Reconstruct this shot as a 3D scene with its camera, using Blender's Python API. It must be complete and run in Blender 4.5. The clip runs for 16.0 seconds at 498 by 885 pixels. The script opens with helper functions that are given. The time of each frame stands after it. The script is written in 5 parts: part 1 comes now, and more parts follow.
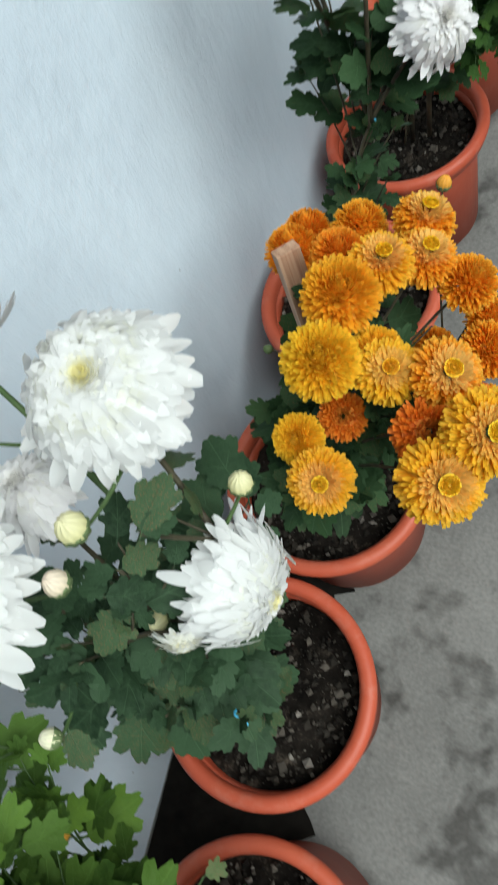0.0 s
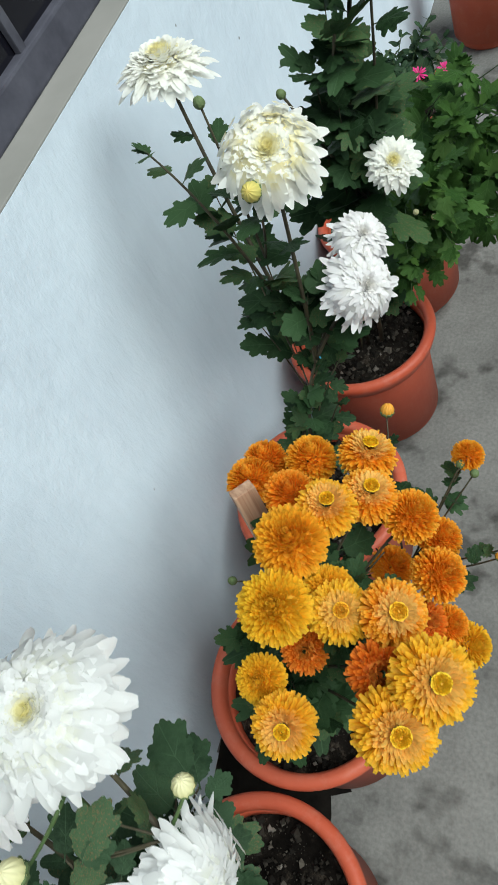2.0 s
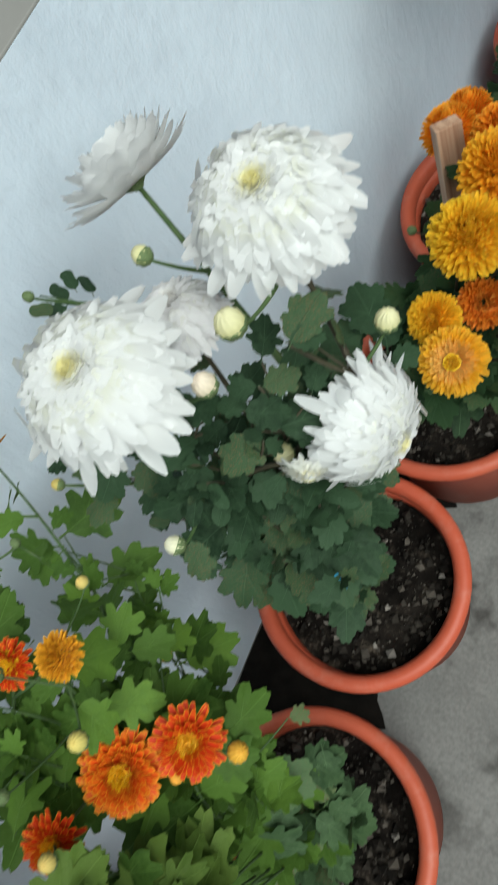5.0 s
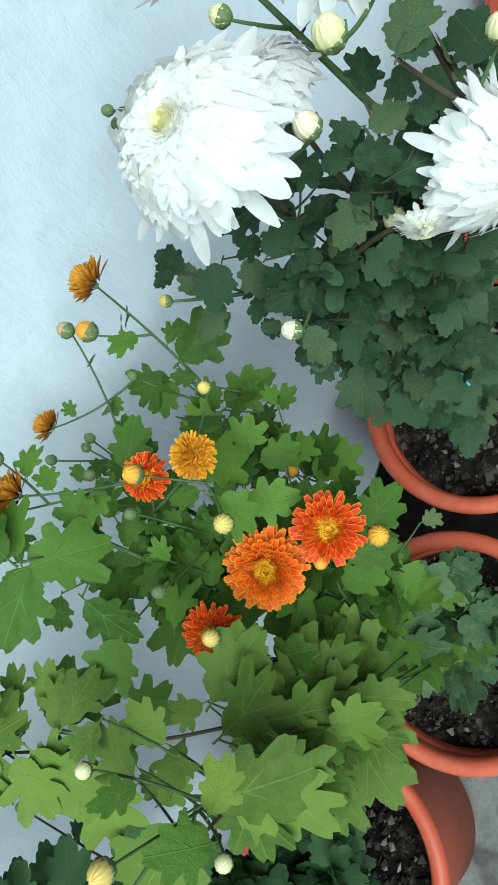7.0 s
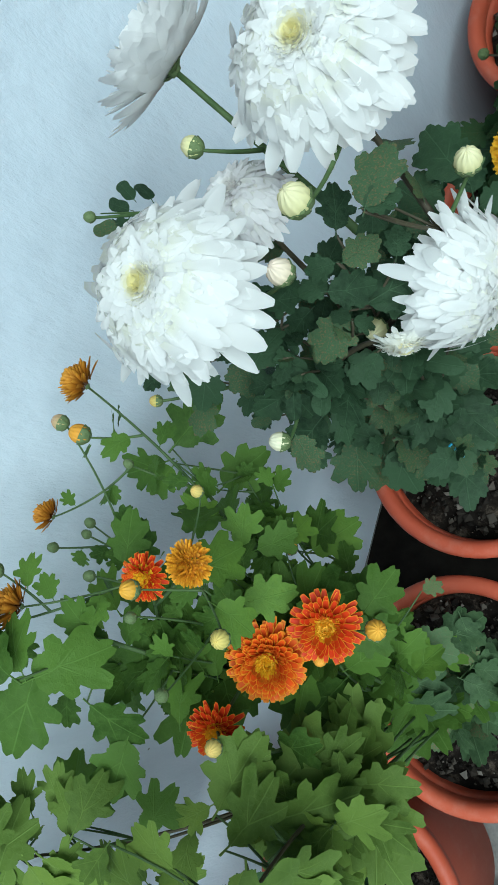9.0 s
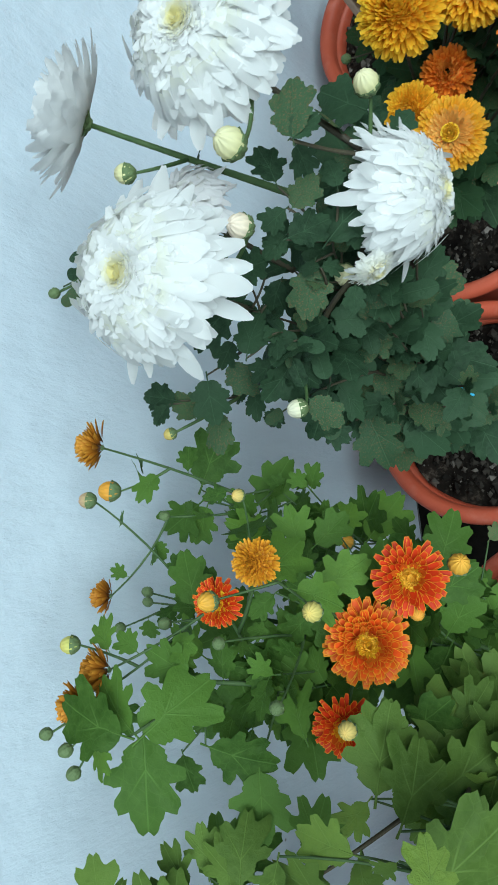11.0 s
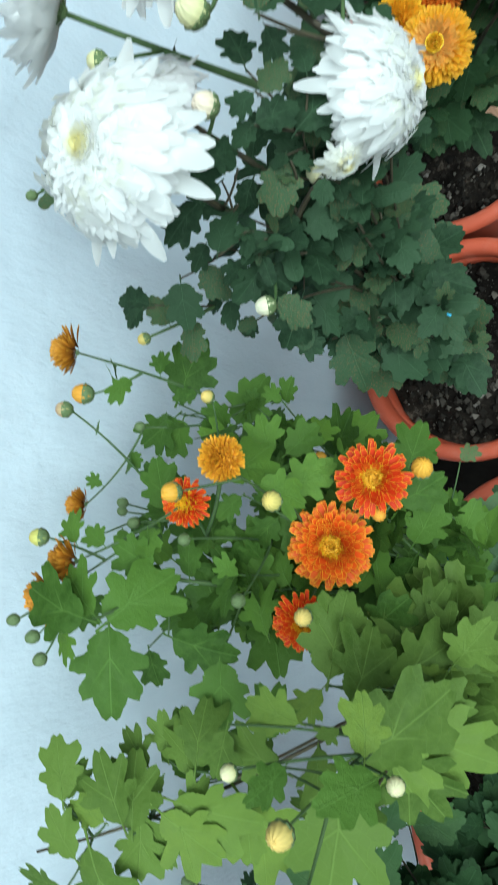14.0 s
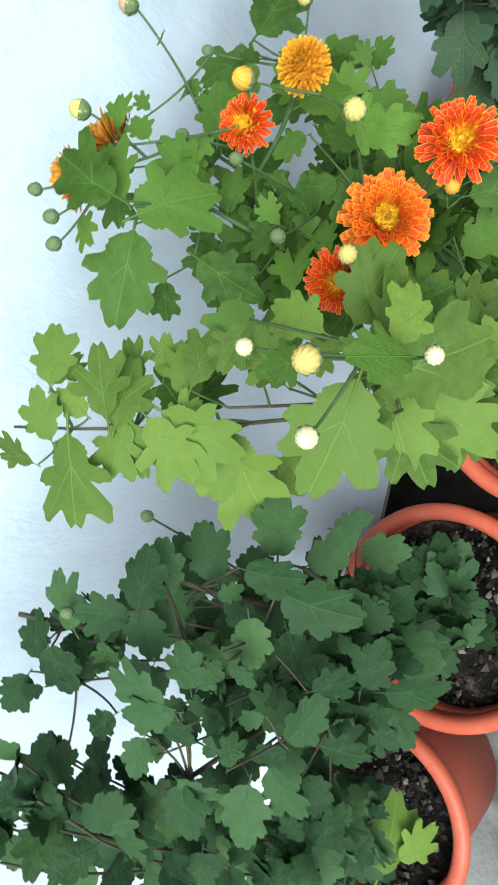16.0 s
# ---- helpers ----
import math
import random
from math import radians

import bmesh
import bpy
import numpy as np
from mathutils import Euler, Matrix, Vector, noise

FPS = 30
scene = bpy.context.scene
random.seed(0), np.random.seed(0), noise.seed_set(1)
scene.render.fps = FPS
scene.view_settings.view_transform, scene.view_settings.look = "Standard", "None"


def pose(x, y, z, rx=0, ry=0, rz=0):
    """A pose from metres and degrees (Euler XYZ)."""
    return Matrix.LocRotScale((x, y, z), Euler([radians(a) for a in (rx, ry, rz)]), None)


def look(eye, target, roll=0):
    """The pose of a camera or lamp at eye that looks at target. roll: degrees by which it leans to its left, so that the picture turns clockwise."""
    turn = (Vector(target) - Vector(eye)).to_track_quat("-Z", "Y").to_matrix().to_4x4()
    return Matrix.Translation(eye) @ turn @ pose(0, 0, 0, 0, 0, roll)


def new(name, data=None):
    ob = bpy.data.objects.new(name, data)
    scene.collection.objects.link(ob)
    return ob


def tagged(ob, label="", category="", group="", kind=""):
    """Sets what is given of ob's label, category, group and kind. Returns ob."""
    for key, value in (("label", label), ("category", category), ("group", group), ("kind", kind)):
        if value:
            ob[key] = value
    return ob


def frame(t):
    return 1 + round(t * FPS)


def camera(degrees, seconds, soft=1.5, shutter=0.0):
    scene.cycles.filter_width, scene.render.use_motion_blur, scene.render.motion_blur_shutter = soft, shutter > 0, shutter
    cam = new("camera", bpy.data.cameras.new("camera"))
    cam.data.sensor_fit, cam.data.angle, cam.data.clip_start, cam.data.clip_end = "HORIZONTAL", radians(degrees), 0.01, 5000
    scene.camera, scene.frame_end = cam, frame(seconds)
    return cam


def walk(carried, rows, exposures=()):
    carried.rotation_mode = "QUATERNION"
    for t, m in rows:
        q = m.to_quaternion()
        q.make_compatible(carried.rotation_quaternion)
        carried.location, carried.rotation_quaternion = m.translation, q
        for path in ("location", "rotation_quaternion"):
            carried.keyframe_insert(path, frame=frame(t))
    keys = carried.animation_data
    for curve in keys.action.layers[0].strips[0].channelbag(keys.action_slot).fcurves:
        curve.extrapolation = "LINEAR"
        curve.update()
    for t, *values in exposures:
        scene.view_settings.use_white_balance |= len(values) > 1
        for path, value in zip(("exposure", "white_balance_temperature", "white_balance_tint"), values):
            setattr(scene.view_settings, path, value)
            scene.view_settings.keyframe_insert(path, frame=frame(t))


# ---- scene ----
EXPOSURES = [(0.0, 0.0, 6190, -1), (3.2, -0.04, 6190, -1), (4.0, -0.12, 6260, -1), (5.2, -0.09, 6260, -2), (7.3, 0.28, 5730, -10), (7.8, 0.17, 5730, -9), (8.3, -0.05, 5650, -8), (12.9, -0.05, 5530, -8), (13.5, -0.03, 5560, -10), (14.0, 0.22, 5630, -10), (14.5, 0.25, 5500, -10), (15.3, 0.48, 5620, -6), (16.0, 0.68, 5900, -1)]
cam = camera(38.50, 16.0, soft=1.4, shutter=0.5)
ROWS = [
    (0.0, 0.5150, 0.1560, 1.1006, 23.19, 18.49, 20.63),
    (0.5, 0.5388, 0.1740, 1.1235, 26.88, 21.10, 18.74),
    (1.0, 0.5600, 0.2063, 1.1438, 29.73, 20.87, 16.54),
    (1.5, 0.5706, 0.2274, 1.1548, 31.98, 20.89, 16.45),
    (2.0, 0.5600, 0.2427, 1.1664, 33.10, 20.60, 17.56),
    (2.5, 0.5514, 0.2643, 1.1679, 33.04, 20.54, 17.18),
    (3.0, 0.5490, 0.2802, 1.1589, 31.81, 20.37, 17.03),
    (3.5, 0.5364, 0.2580, 1.1246, 28.28, 20.22, 19.58),
    (4.0, 0.5229, 0.1955, 1.1012, 25.13, 20.48, 24.77),
    (4.5, 0.5263, 0.1376, 1.0974, 22.23, 21.36, 27.41),
    (5.0, 0.5157, 0.0926, 1.0973, 21.35, 23.19, 30.77),
    (5.2, 0.5224, 0.0819, 1.0880, 18.87, 23.83, 29.19),
    (7.3, 0.5236, 0.0169, 1.0776, 10.83, 32.66, 25.02),
    (7.5, 0.5312, 0.0198, 1.0871, 11.11, 32.61, 24.32),
    (8.0, 0.5362, 0.0612, 1.0915, 12.24, 32.51, 20.87),
    (8.5, 0.5288, 0.0853, 1.0961, 11.90, 32.78, 21.13),
    (9.0, 0.5123, 0.0940, 1.0861, 8.84, 33.55, 22.60),
    (9.5, 0.4989, 0.0889, 1.0899, 8.08, 33.59, 17.82),
    (9.7, 0.4848, 0.0738, 1.0873, 6.50, 32.91, 13.63),
    (11.8, 0.5358, -0.0096, 1.0967, 5.02, 37.42, -3.93),
    (12.0, 0.5379, -0.0115, 1.0981, 5.05, 37.28, -3.75),
    (12.5, 0.5387, -0.0062, 1.0961, 4.55, 37.18, -3.56),
    (13.0, 0.5397, -0.0124, 1.0918, 4.52, 37.07, -2.95),
    (13.5, 0.5406, -0.0202, 1.0918, 4.06, 36.60, -2.14),
    (14.0, 0.5347, -0.0443, 1.0788, 3.10, 36.27, -0.07),
    (14.5, 0.5252, -0.0798, 1.0665, 1.50, 35.34, 2.55),
    (15.0, 0.5185, -0.1374, 1.0584, 0.70, 33.57, 8.86),
    (15.5, 0.5137, -0.1642, 1.0670, -0.30, 35.06, 13.92),
    (16.0, 0.5082, -0.1709, 1.0664, 0.18, 34.67, 18.95),
]
walk(cam, [(t, pose(x, y, z, rx, ry, rz)) for t, x, y, z, rx, ry, rz in ROWS], EXPOSURES)

# ---- light ----
world = bpy.data.worlds.new("world")
scene.world = world
world.use_nodes = True
wt = world.node_tree
sky = wt.nodes.new("ShaderNodeTexSky")
sky.sky_type, sky.sun_disc = "NISHITA", False
sky.sun_elevation, sky.sun_rotation = radians(52), radians(99)
wt.links.new(sky.outputs[0], wt.nodes["Background"].inputs[0])
wt.nodes["Background"].inputs[1].default_value = 0.020
sun = new("sun", bpy.data.lights.new("sun", "SUN"))
sun.data.energy, sun.data.angle, sun.data.color = 5.0, radians(54), (1.0, 0.985, 0.96)
sun.matrix_world = look((2.5, -0.4, 3.3), (0, 0, 0))

# ---- materials ----
def nodes(name):
    m = bpy.data.materials.new(name)
    m.use_nodes = True
    t = m.node_tree
    return m, t, t.nodes["Principled BSDF"]


def add(t, kind, **inputs):
    n = t.nodes.new(kind)
    for key, value in inputs.items():
        key = key.replace("_", " ")
        if hasattr(value, "links"):
            t.links.new(value, n.inputs[key])
        else:
            n.inputs[key].default_value = value
    return n


def ramp(t, fac, stops):
    n = t.nodes.new("ShaderNodeValToRGB")
    t.links.new(fac, n.inputs[0])
    el = n.color_ramp.elements
    while len(el) < len(stops):
        el.new(0.5)
    for e, (p, c) in zip(el, stops):
        e.position, e.color = p, (*c, 1) if len(c) == 3 else c
    return n.outputs[0]


def mix(t, fac, a, b, how="MIX"):
    n = t.nodes.new("ShaderNodeMix")
    n.data_type, n.blend_type = "RGBA", how
    for i, v in ((0, fac), (6, a), (7, b)):
        if hasattr(v, "links"):
            t.links.new(v, n.inputs[i])
        elif i:
            n.inputs[i].default_value = (*v, 1)
        else:
            n.inputs[i].default_value = v
    return n.outputs[2]


def noise_tex(t, scale, detail=4.0, rough=0.55, vec=None):
    n = add(t, "ShaderNodeTexNoise", Scale=scale, Detail=detail, Roughness=rough)
    if vec is not None:
        t.links.new(vec, n.inputs["Vector"])
    return n.outputs[0]


def obj_co(t):
    return t.nodes.new("ShaderNodeTexCoord").outputs["Object"]


def bump(t, b, height, strength, distance):
    n = add(t, "ShaderNodeBump", Strength=strength, Distance=distance, Height=height)
    t.links.new(n.outputs[0], b.inputs["Normal"])
    return n


def grey(v):
    return (v, v, v)


def wall_paint():
    m, t, b = nodes("wall_paint")
    co = obj_co(t)
    big = ramp(t, noise_tex(t, 3.0, 5, 0.6, co), [(0.3, (0.57, 0.645, 0.735)), (0.7, (0.645, 0.725, 0.81))])
    stretched = add(t, "ShaderNodeMapping", Vector=co, Scale=(6, 9, 2.2))
    streak = ramp(t, noise_tex(t, 2.5, 6, 0.65, stretched.outputs[0]), [(0.45, grey(0.0)), (0.75, grey(0.5))])
    col = mix(t, streak, big, (0.52, 0.595, 0.68))
    # tiny dark specks in the paint
    speck = add(t, "ShaderNodeTexVoronoi", Vector=co, Scale=14.0)
    dots = ramp(t, speck.outputs["Distance"], [(0.028, grey(1.0)), (0.04, grey(0.0))])
    keep = ramp(t, noise_tex(t, 9.0, 2, 0.5, co), [(0.52, grey(0.0)), (0.56, grey(0.8))])
    col = mix(t, mix(t, 1.0, dots, keep, "MULTIPLY"), col, (0.12, 0.11, 0.10))
    t.links.new(col, b.inputs["Base Color"])
    b.inputs["Roughness"].default_value = 0.62
    flat = add(t, "ShaderNodeMapping", Vector=co, Scale=(1, 1, 0.45))
    h = mix(t, 0.5, noise_tex(t, 42.0, 6, 0.7, flat.outputs[0]), noise_tex(t, 9.0, 3, 0.5, co))
    bump(t, b, h, 0.85, 0.006)
    return m


def concrete(name, low, high, stain, scale=1.0):
    m, t, b = nodes(name)
    co = obj_co(t)
    base = ramp(t, noise_tex(t, 7.0 * scale, 8, 0.65, co), [(0.3, low), (0.7, high)])
    blot = ramp(t, noise_tex(t, 11.0 * scale, 3, 0.6, co), [(0.555, grey(0.0)), (0.66, grey(0.85))])
    wide = ramp(t, noise_tex(t, 2.2 * scale, 4, 0.6, co), [(0.42, grey(0.0)), (0.68, grey(0.55))])
    col = mix(t, blot, base, stain)
    col = mix(t, wide, col, [c * 1.35 for c in high])
    fine = ramp(t, noise_tex(t, 160.0, 3, 0.6, co), [(0.3, grey(0.78)), (0.7, grey(1.1))])
    col = mix(t, 1.0, col, fine, "MULTIPLY")
    t.links.new(col, b.inputs["Base Color"])
    b.inputs["Roughness"].default_value, b.inputs["Specular IOR Level"].default_value = 0.85, 0.2
    bump(t, b, noise_tex(t, 60.0, 6, 0.7, co), 0.35, 0.004)
    return m


def pot_plastic():
    m, t, b = nodes("pot_plastic")
    co = obj_co(t)
    info = t.nodes.new("ShaderNodeObjectInfo")
    base = ramp(t, noise_tex(t, 16.0, 5, 0.6, co), [(0.3, (0.37, 0.058, 0.026)), (0.7, (0.44, 0.082, 0.038))])
    dust = ramp(t, noise_tex(t, 38.0, 5, 0.7, co), [(0.52, grey(0.0)), (0.8, grey(0.25))])
    col = mix(t, dust, base, (0.50, 0.30, 0.24))
    col = mix(t, 0.12, col, mix(t, info.outputs["Random"], (0.45, 0.06, 0.03), (0.62, 0.2, 0.12)))
    t.links.new(col, b.inputs["Base Color"])
    b.inputs["Roughness"].default_value, b.inputs["Specular IOR Level"].default_value = 0.48, 0.35
    bump(t, b, noise_tex(t, 90.0, 4, 0.6, co), 0.12, 0.002)
    return m


def soil_mat():
    m, t, b = nodes("soil")
    co = obj_co(t)
    col = ramp(t, noise_tex(t, 45.0, 8, 0.75, co), [(0.3, (0.006, 0.005, 0.0045)), (0.55, (0.026, 0.021, 0.017)), (0.74, (0.19, 0.150, 0.115))])
    damp = ramp(t, noise_tex(t, 8.0, 3, 0.5, co), [(0.42, grey(0.28)), (0.62, grey(1.5))])
    t.links.new(mix(t, 1.0, col, damp, "MULTIPLY"), b.inputs["Base Color"])
    b.inputs["Roughness"].default_value, b.inputs["Specular IOR Level"].default_value = 0.95, 0.06
    bump(t, b, noise_tex(t, 120.0, 6, 0.8, co), 0.9, 0.006)
    return m


def grit_mat():
    m, t, b = nodes("grit")
    geo = t.nodes.new("ShaderNodeNewGeometry")
    col = ramp(t, geo.outputs["Random Per Island"], [(0.0, (0.008, 0.007, 0.006)), (0.6, (0.026, 0.022, 0.018)), (0.90, (0.085, 0.073, 0.061)), (1.0, (0.19, 0.17, 0.15))])
    t.links.new(col, b.inputs["Base Color"])
    b.inputs["Roughness"].default_value, b.inputs["Specular IOR Level"].default_value = 0.9, 0.08
    return m


def leaf_mat(name, dark, light, tip, dry=(0.16, 0.10, 0.05), dryness=0.0, glow=0.22):
    m, t, b = nodes(name)
    info = t.nodes.new("ShaderNodeObjectInfo")
    uv = t.nodes.new("ShaderNodeUVMap")
    uv.uv_map = "blade"
    sep = add(t, "ShaderNodeSeparateXYZ", Vector=uv.outputs[0])
    co = obj_co(t)
    col = ramp(t, info.outputs["Random"], [(0.0, dark), (0.40, [hi * 0.36 + lo * 0.64 for hi, lo in zip(light, dark)]), (0.80, light), (1.0, [light[0] * 1.3, light[1] * 1.2, light[2]])])
    col = mix(t, ramp(t, noise_tex(t, 4.0, 5, 0.65, co), [(0.32, grey(0.0)), (0.68, grey(0.75))]), col, tip)
    # pale veins along the lobes, and fine ones that leave them
    midrib = ramp(t, sep.outputs[1], [(0.03, grey(0.42)), (0.12, grey(0.0))])
    fine = add(t, "ShaderNodeTexVoronoi", Vector=co, Scale=9.0)
    fine.feature = "DISTANCE_TO_EDGE"
    net = ramp(t, fine.outputs["Distance"], [(0.01, grey(0.10)), (0.05, grey(0.0))])
    veins = mix(t, 1.0, midrib, net, "LIGHTEN")
    col = mix(t, veins, col, [min(1, c * 1.6 + 0.015) for c in tip])
    if dryness:
        edge = ramp(t, noise_tex(t, 30.0, 4, 0.7, co), [(0.62 - dryness, grey(0.0)), (0.74 - dryness, grey(0.8))])
        pick = ramp(t, info.outputs["Random"], [(0.70, grey(0.0)), (0.78, grey(1.0))])
        col = mix(t, mix(t, 1.0, edge, pick, "MULTIPLY"), col, dry)
    t.links.new(col, b.inputs["Base Color"])
    b.inputs["Roughness"].default_value = 0.52
    b.inputs["Specular IOR Level"].default_value = 0.12
    bump(t, b, mix(t, 0.6, veins, noise_tex(t, 11.0, 5, 0.6, co)), 0.8, 0.0022)
    # light passing through the blade
    tr = add(t, "ShaderNodeBsdfTranslucent", Color=mix(t, 0.5, col, tip))
    mx = add(t, "ShaderNodeMixShader", Fac=glow)
    t.links.new(b.outputs[0], mx.inputs[1])
    t.links.new(tr.outputs[0], mx.inputs[2])
    t.links.new(mx.outputs[0], t.nodes["Material Output"].inputs[0])
    return m


def petal_mat(name, along, inner, inner_from, edge=None, edge_at=0.6, glow=0.18, rough=0.55, wild=0.15):
    """along: colours from a petal's foot to its tip; inner: the colour that the flower's heart takes."""
    m, t, b = nodes(name)
    uv = t.nodes.new("ShaderNodeUVMap")
    uv.uv_map = "blade"
    sep = add(t, "ShaderNodeSeparateXYZ", Vector=uv.outputs[0])
    uv2 = t.nodes.new("ShaderNodeUVMap")
    uv2.uv_map = "ring"
    ring = add(t, "ShaderNodeSeparateXYZ", Vector=uv2.outputs[0])
    info = t.nodes.new("ShaderNodeObjectInfo")
    col = ramp(t, sep.outputs[0], along)
    if edge:
        side = t.nodes.new("ShaderNodeMath")
        side.operation = "ABSOLUTE"
        t.links.new(sep.outputs[1], side.inputs[0])
        fine = ramp(t, side.outputs[0], [(edge_at, grey(0.0)), (min(1, edge_at + 0.14), grey(1.0))])
        col = mix(t, fine, col, edge)
    heart = ramp(t, ring.outputs[0], [(inner_from, grey(0.0)), (min(1.0, inner_from + 0.18), grey(0.9))])
    col = mix(t, heart, col, inner)
    vary = mix(t, ring.outputs[1], grey(1.0 - wild), grey(1.0 + wild * 0.4))
    col = mix(t, 1.0, col, vary, "MULTIPLY")
    vary2 = mix(t, info.outputs["Random"], (1.0, 0.88, 0.9), (1.0, 1.08, 1.0))
    if wild > 0.1:
        col = mix(t, 1.0, col, vary2, "MULTIPLY")
    t.links.new(col, b.inputs["Base Color"])
    b.inputs["Roughness"].default_value = rough
    b.inputs["Specular IOR Level"].default_value = 0.25
    tr = add(t, "ShaderNodeBsdfTranslucent", Color=col)
    mx = add(t, "ShaderNodeMixShader", Fac=glow)
    t.links.new(b.outputs[0], mx.inputs[1])
    t.links.new(tr.outputs[0], mx.inputs[2])
    t.links.new(mx.outputs[0], t.nodes["Material Output"].inputs[0])
    return m


def plain(name, a, b_, scale, rough=0.6, relief=0.2, metal=0.0, gloss=0.2):
    m, t, b = nodes(name)
    co = obj_co(t)
    t.links.new(ramp(t, noise_tex(t, scale, 5, 0.6, co), [(0.3, a), (0.7, b_)]), b.inputs["Base Color"])
    b.inputs["Roughness"].default_value, b.inputs["Metallic"].default_value, b.inputs["Specular IOR Level"].default_value = rough, metal, gloss
    bump(t, b, noise_tex(t, scale * 4, 4, 0.6, co), relief, 0.002)
    return m


def wood_mat():
    m, t, b = nodes("stake_wood")
    co = obj_co(t)
    long = add(t, "ShaderNodeMapping", Vector=co, Scale=(160, 60, 3))
    g = noise_tex(t, 1.0, 4, 0.6, long.outputs[0])
    t.links.new(ramp(t, g, [(0.35, (0.28, 0.15, 0.09)), (0.6, (0.46, 0.29, 0.19)), (0.75, (0.58, 0.42, 0.30))]), b.inputs["Base Color"])
    b.inputs["Roughness"].default_value = 0.75
    bump(t, b, g, 0.4, 0.002)
    return m


WALL = wall_paint()
FLOOR = concrete("floor_concrete", (0.118, 0.115, 0.110), (0.190, 0.186, 0.178), (0.048, 0.045, 0.042))
SILL = plain("sill_cement", (0.232, 0.228, 0.215), (0.284, 0.275, 0.262), 7, 0.85)
POT = pot_plastic()
SOIL = soil_mat()
# near-black colour that stands in for shade on the floor behind the pots
SHADE_SHEET = plain("painted_shade", (0.005, 0.0045, 0.004), (0.014, 0.012, 0.010), 30, 0.9, 0.6, 0.0, 0.03)
GRIT = grit_mat()
LEAF_GREY = leaf_mat("leaf_grey_green", (0.008712, 0.02077, 0.009856), (0.04752, 0.09152, 0.04488), (0.04048, 0.07744, 0.03784), dryness=0.1, glow=0.16)
LEAF_BRIGHT = leaf_mat("leaf_bright_green", (0.01815, 0.04696, 0.006364), (0.1049, 0.1944, 0.03096), (0.086, 0.1582, 0.02924), glow=0.24)
LEAF_MID = leaf_mat("leaf_mid_green", (0.01232, 0.03872, 0.00792), (0.05984, 0.1232, 0.0264), (0.04752, 0.1038, 0.02288), glow=0.2)
LEAF_LIME = leaf_mat("leaf_lime_green", (0.03968, 0.07736, 0.00992), (0.1488, 0.232, 0.0448), (0.1264, 0.196, 0.04), glow=0.3)
LEAF_DEEP = leaf_mat("leaf_deep_green", (0.006512, 0.01742, 0.007128), (0.044, 0.09152, 0.03696), (0.03696, 0.07568, 0.02992), dryness=0.08, glow=0.16)
LEAF_BLUE = leaf_mat("leaf_blue_green", (0.00602, 0.02107, 0.00645), (0.05676, 0.1118, 0.043), (0.03784, 0.07912, 0.02924), glow=0.16)
LEAF_SAGE = leaf_mat("leaf_sage_green", (0.01918, 0.04266, 0.016), (0.08428, 0.1479, 0.0602), (0.08084, 0.1342, 0.0602), dry=(0.168, 0.101, 0.063), dryness=0.14, glow=0.2)
STEM_GREEN = plain("stem_green", (0.042, 0.080, 0.026), (0.085, 0.130, 0.050), 60)
STEM_DARK = plain("stem_brown", (0.040, 0.034, 0.024), (0.085, 0.075, 0.045), 60)
CALYX = plain("calyx_green", (0.075, 0.12, 0.045), (0.17, 0.22, 0.10), 150)
WHITE = petal_mat("petal_white", [(0.0, (0.88, 0.88, 0.80)), (0.25, (0.93, 0.93, 0.92)), (1.0, (0.95, 0.95, 0.95))], (0.95, 0.90, 0.52), 0.90, glow=0.6, wild=0.03)
IVORY = petal_mat("petal_ivory", [(0.0, (0.90, 0.84, 0.55)), (0.35, (0.93, 0.92, 0.84)), (1.0, (0.95, 0.95, 0.92))], (0.94, 0.88, 0.50), 0.80, glow=0.5, wild=0.03)
BUTTON = petal_mat("petal_button_gold", [(0.0, (0.38, 0.10, 0.005)), (0.6, (0.60, 0.21, 0.010)), (1.0, (0.76, 0.36, 0.024))], (0.72, 0.34, 0.02), 0.7)
FADED = petal_mat("petal_faded_white", [(0.0, (0.80, 0.79, 0.74)), (0.5, (0.90, 0.89, 0.89)), (1.0, (0.88, 0.86, 0.87))], (0.86, 0.84, 0.80), 0.85, glow=0.45, wild=0.06)
CREAM = petal_mat("petal_cream", [(0.0, (0.60, 0.62, 0.26)), (0.5, (0.82, 0.78, 0.42)), (1.0, (0.88, 0.84, 0.56))], (0.86, 0.78, 0.38), 0.8, glow=0.3, wild=0.08)
ORANGE = petal_mat("petal_orange", [(0.0, (0.80, 0.20, 0.007)), (0.45, (0.87, 0.28, 0.012)), (0.85, (0.90, 0.38, 0.022)), (1.0, (0.92, 0.50, 0.06))], (0.94, 0.62, 0.20), 0.66, glow=0.5)
AMBER = petal_mat("petal_amber", [(0.0, (0.84, 0.36, 0.010)), (0.45, (0.88, 0.44, 0.014)), (1.0, (0.91, 0.57, 0.04))], (0.93, 0.62, 0.17), 0.66, glow=0.5)
RUST = petal_mat("petal_rust", [(0.0, (0.60, 0.09, 0.005)), (0.6, (0.72, 0.15, 0.008)), (1.0, (0.82, 0.28, 0.03))], (0.80, 0.34, 0.05), 0.75, glow=0.25)
RED = petal_mat("petal_red", [(0.0, (0.70, 0.22, 0.008)), (0.22, (0.60, 0.036, 0.006)), (0.93, (0.64, 0.046, 0.006)), (1.0, (0.70, 0.20, 0.012))], (0.70, 0.20, 0.012), 0.86, edge=(0.88, 0.38, 0.025), edge_at=0.78, glow=0.3)
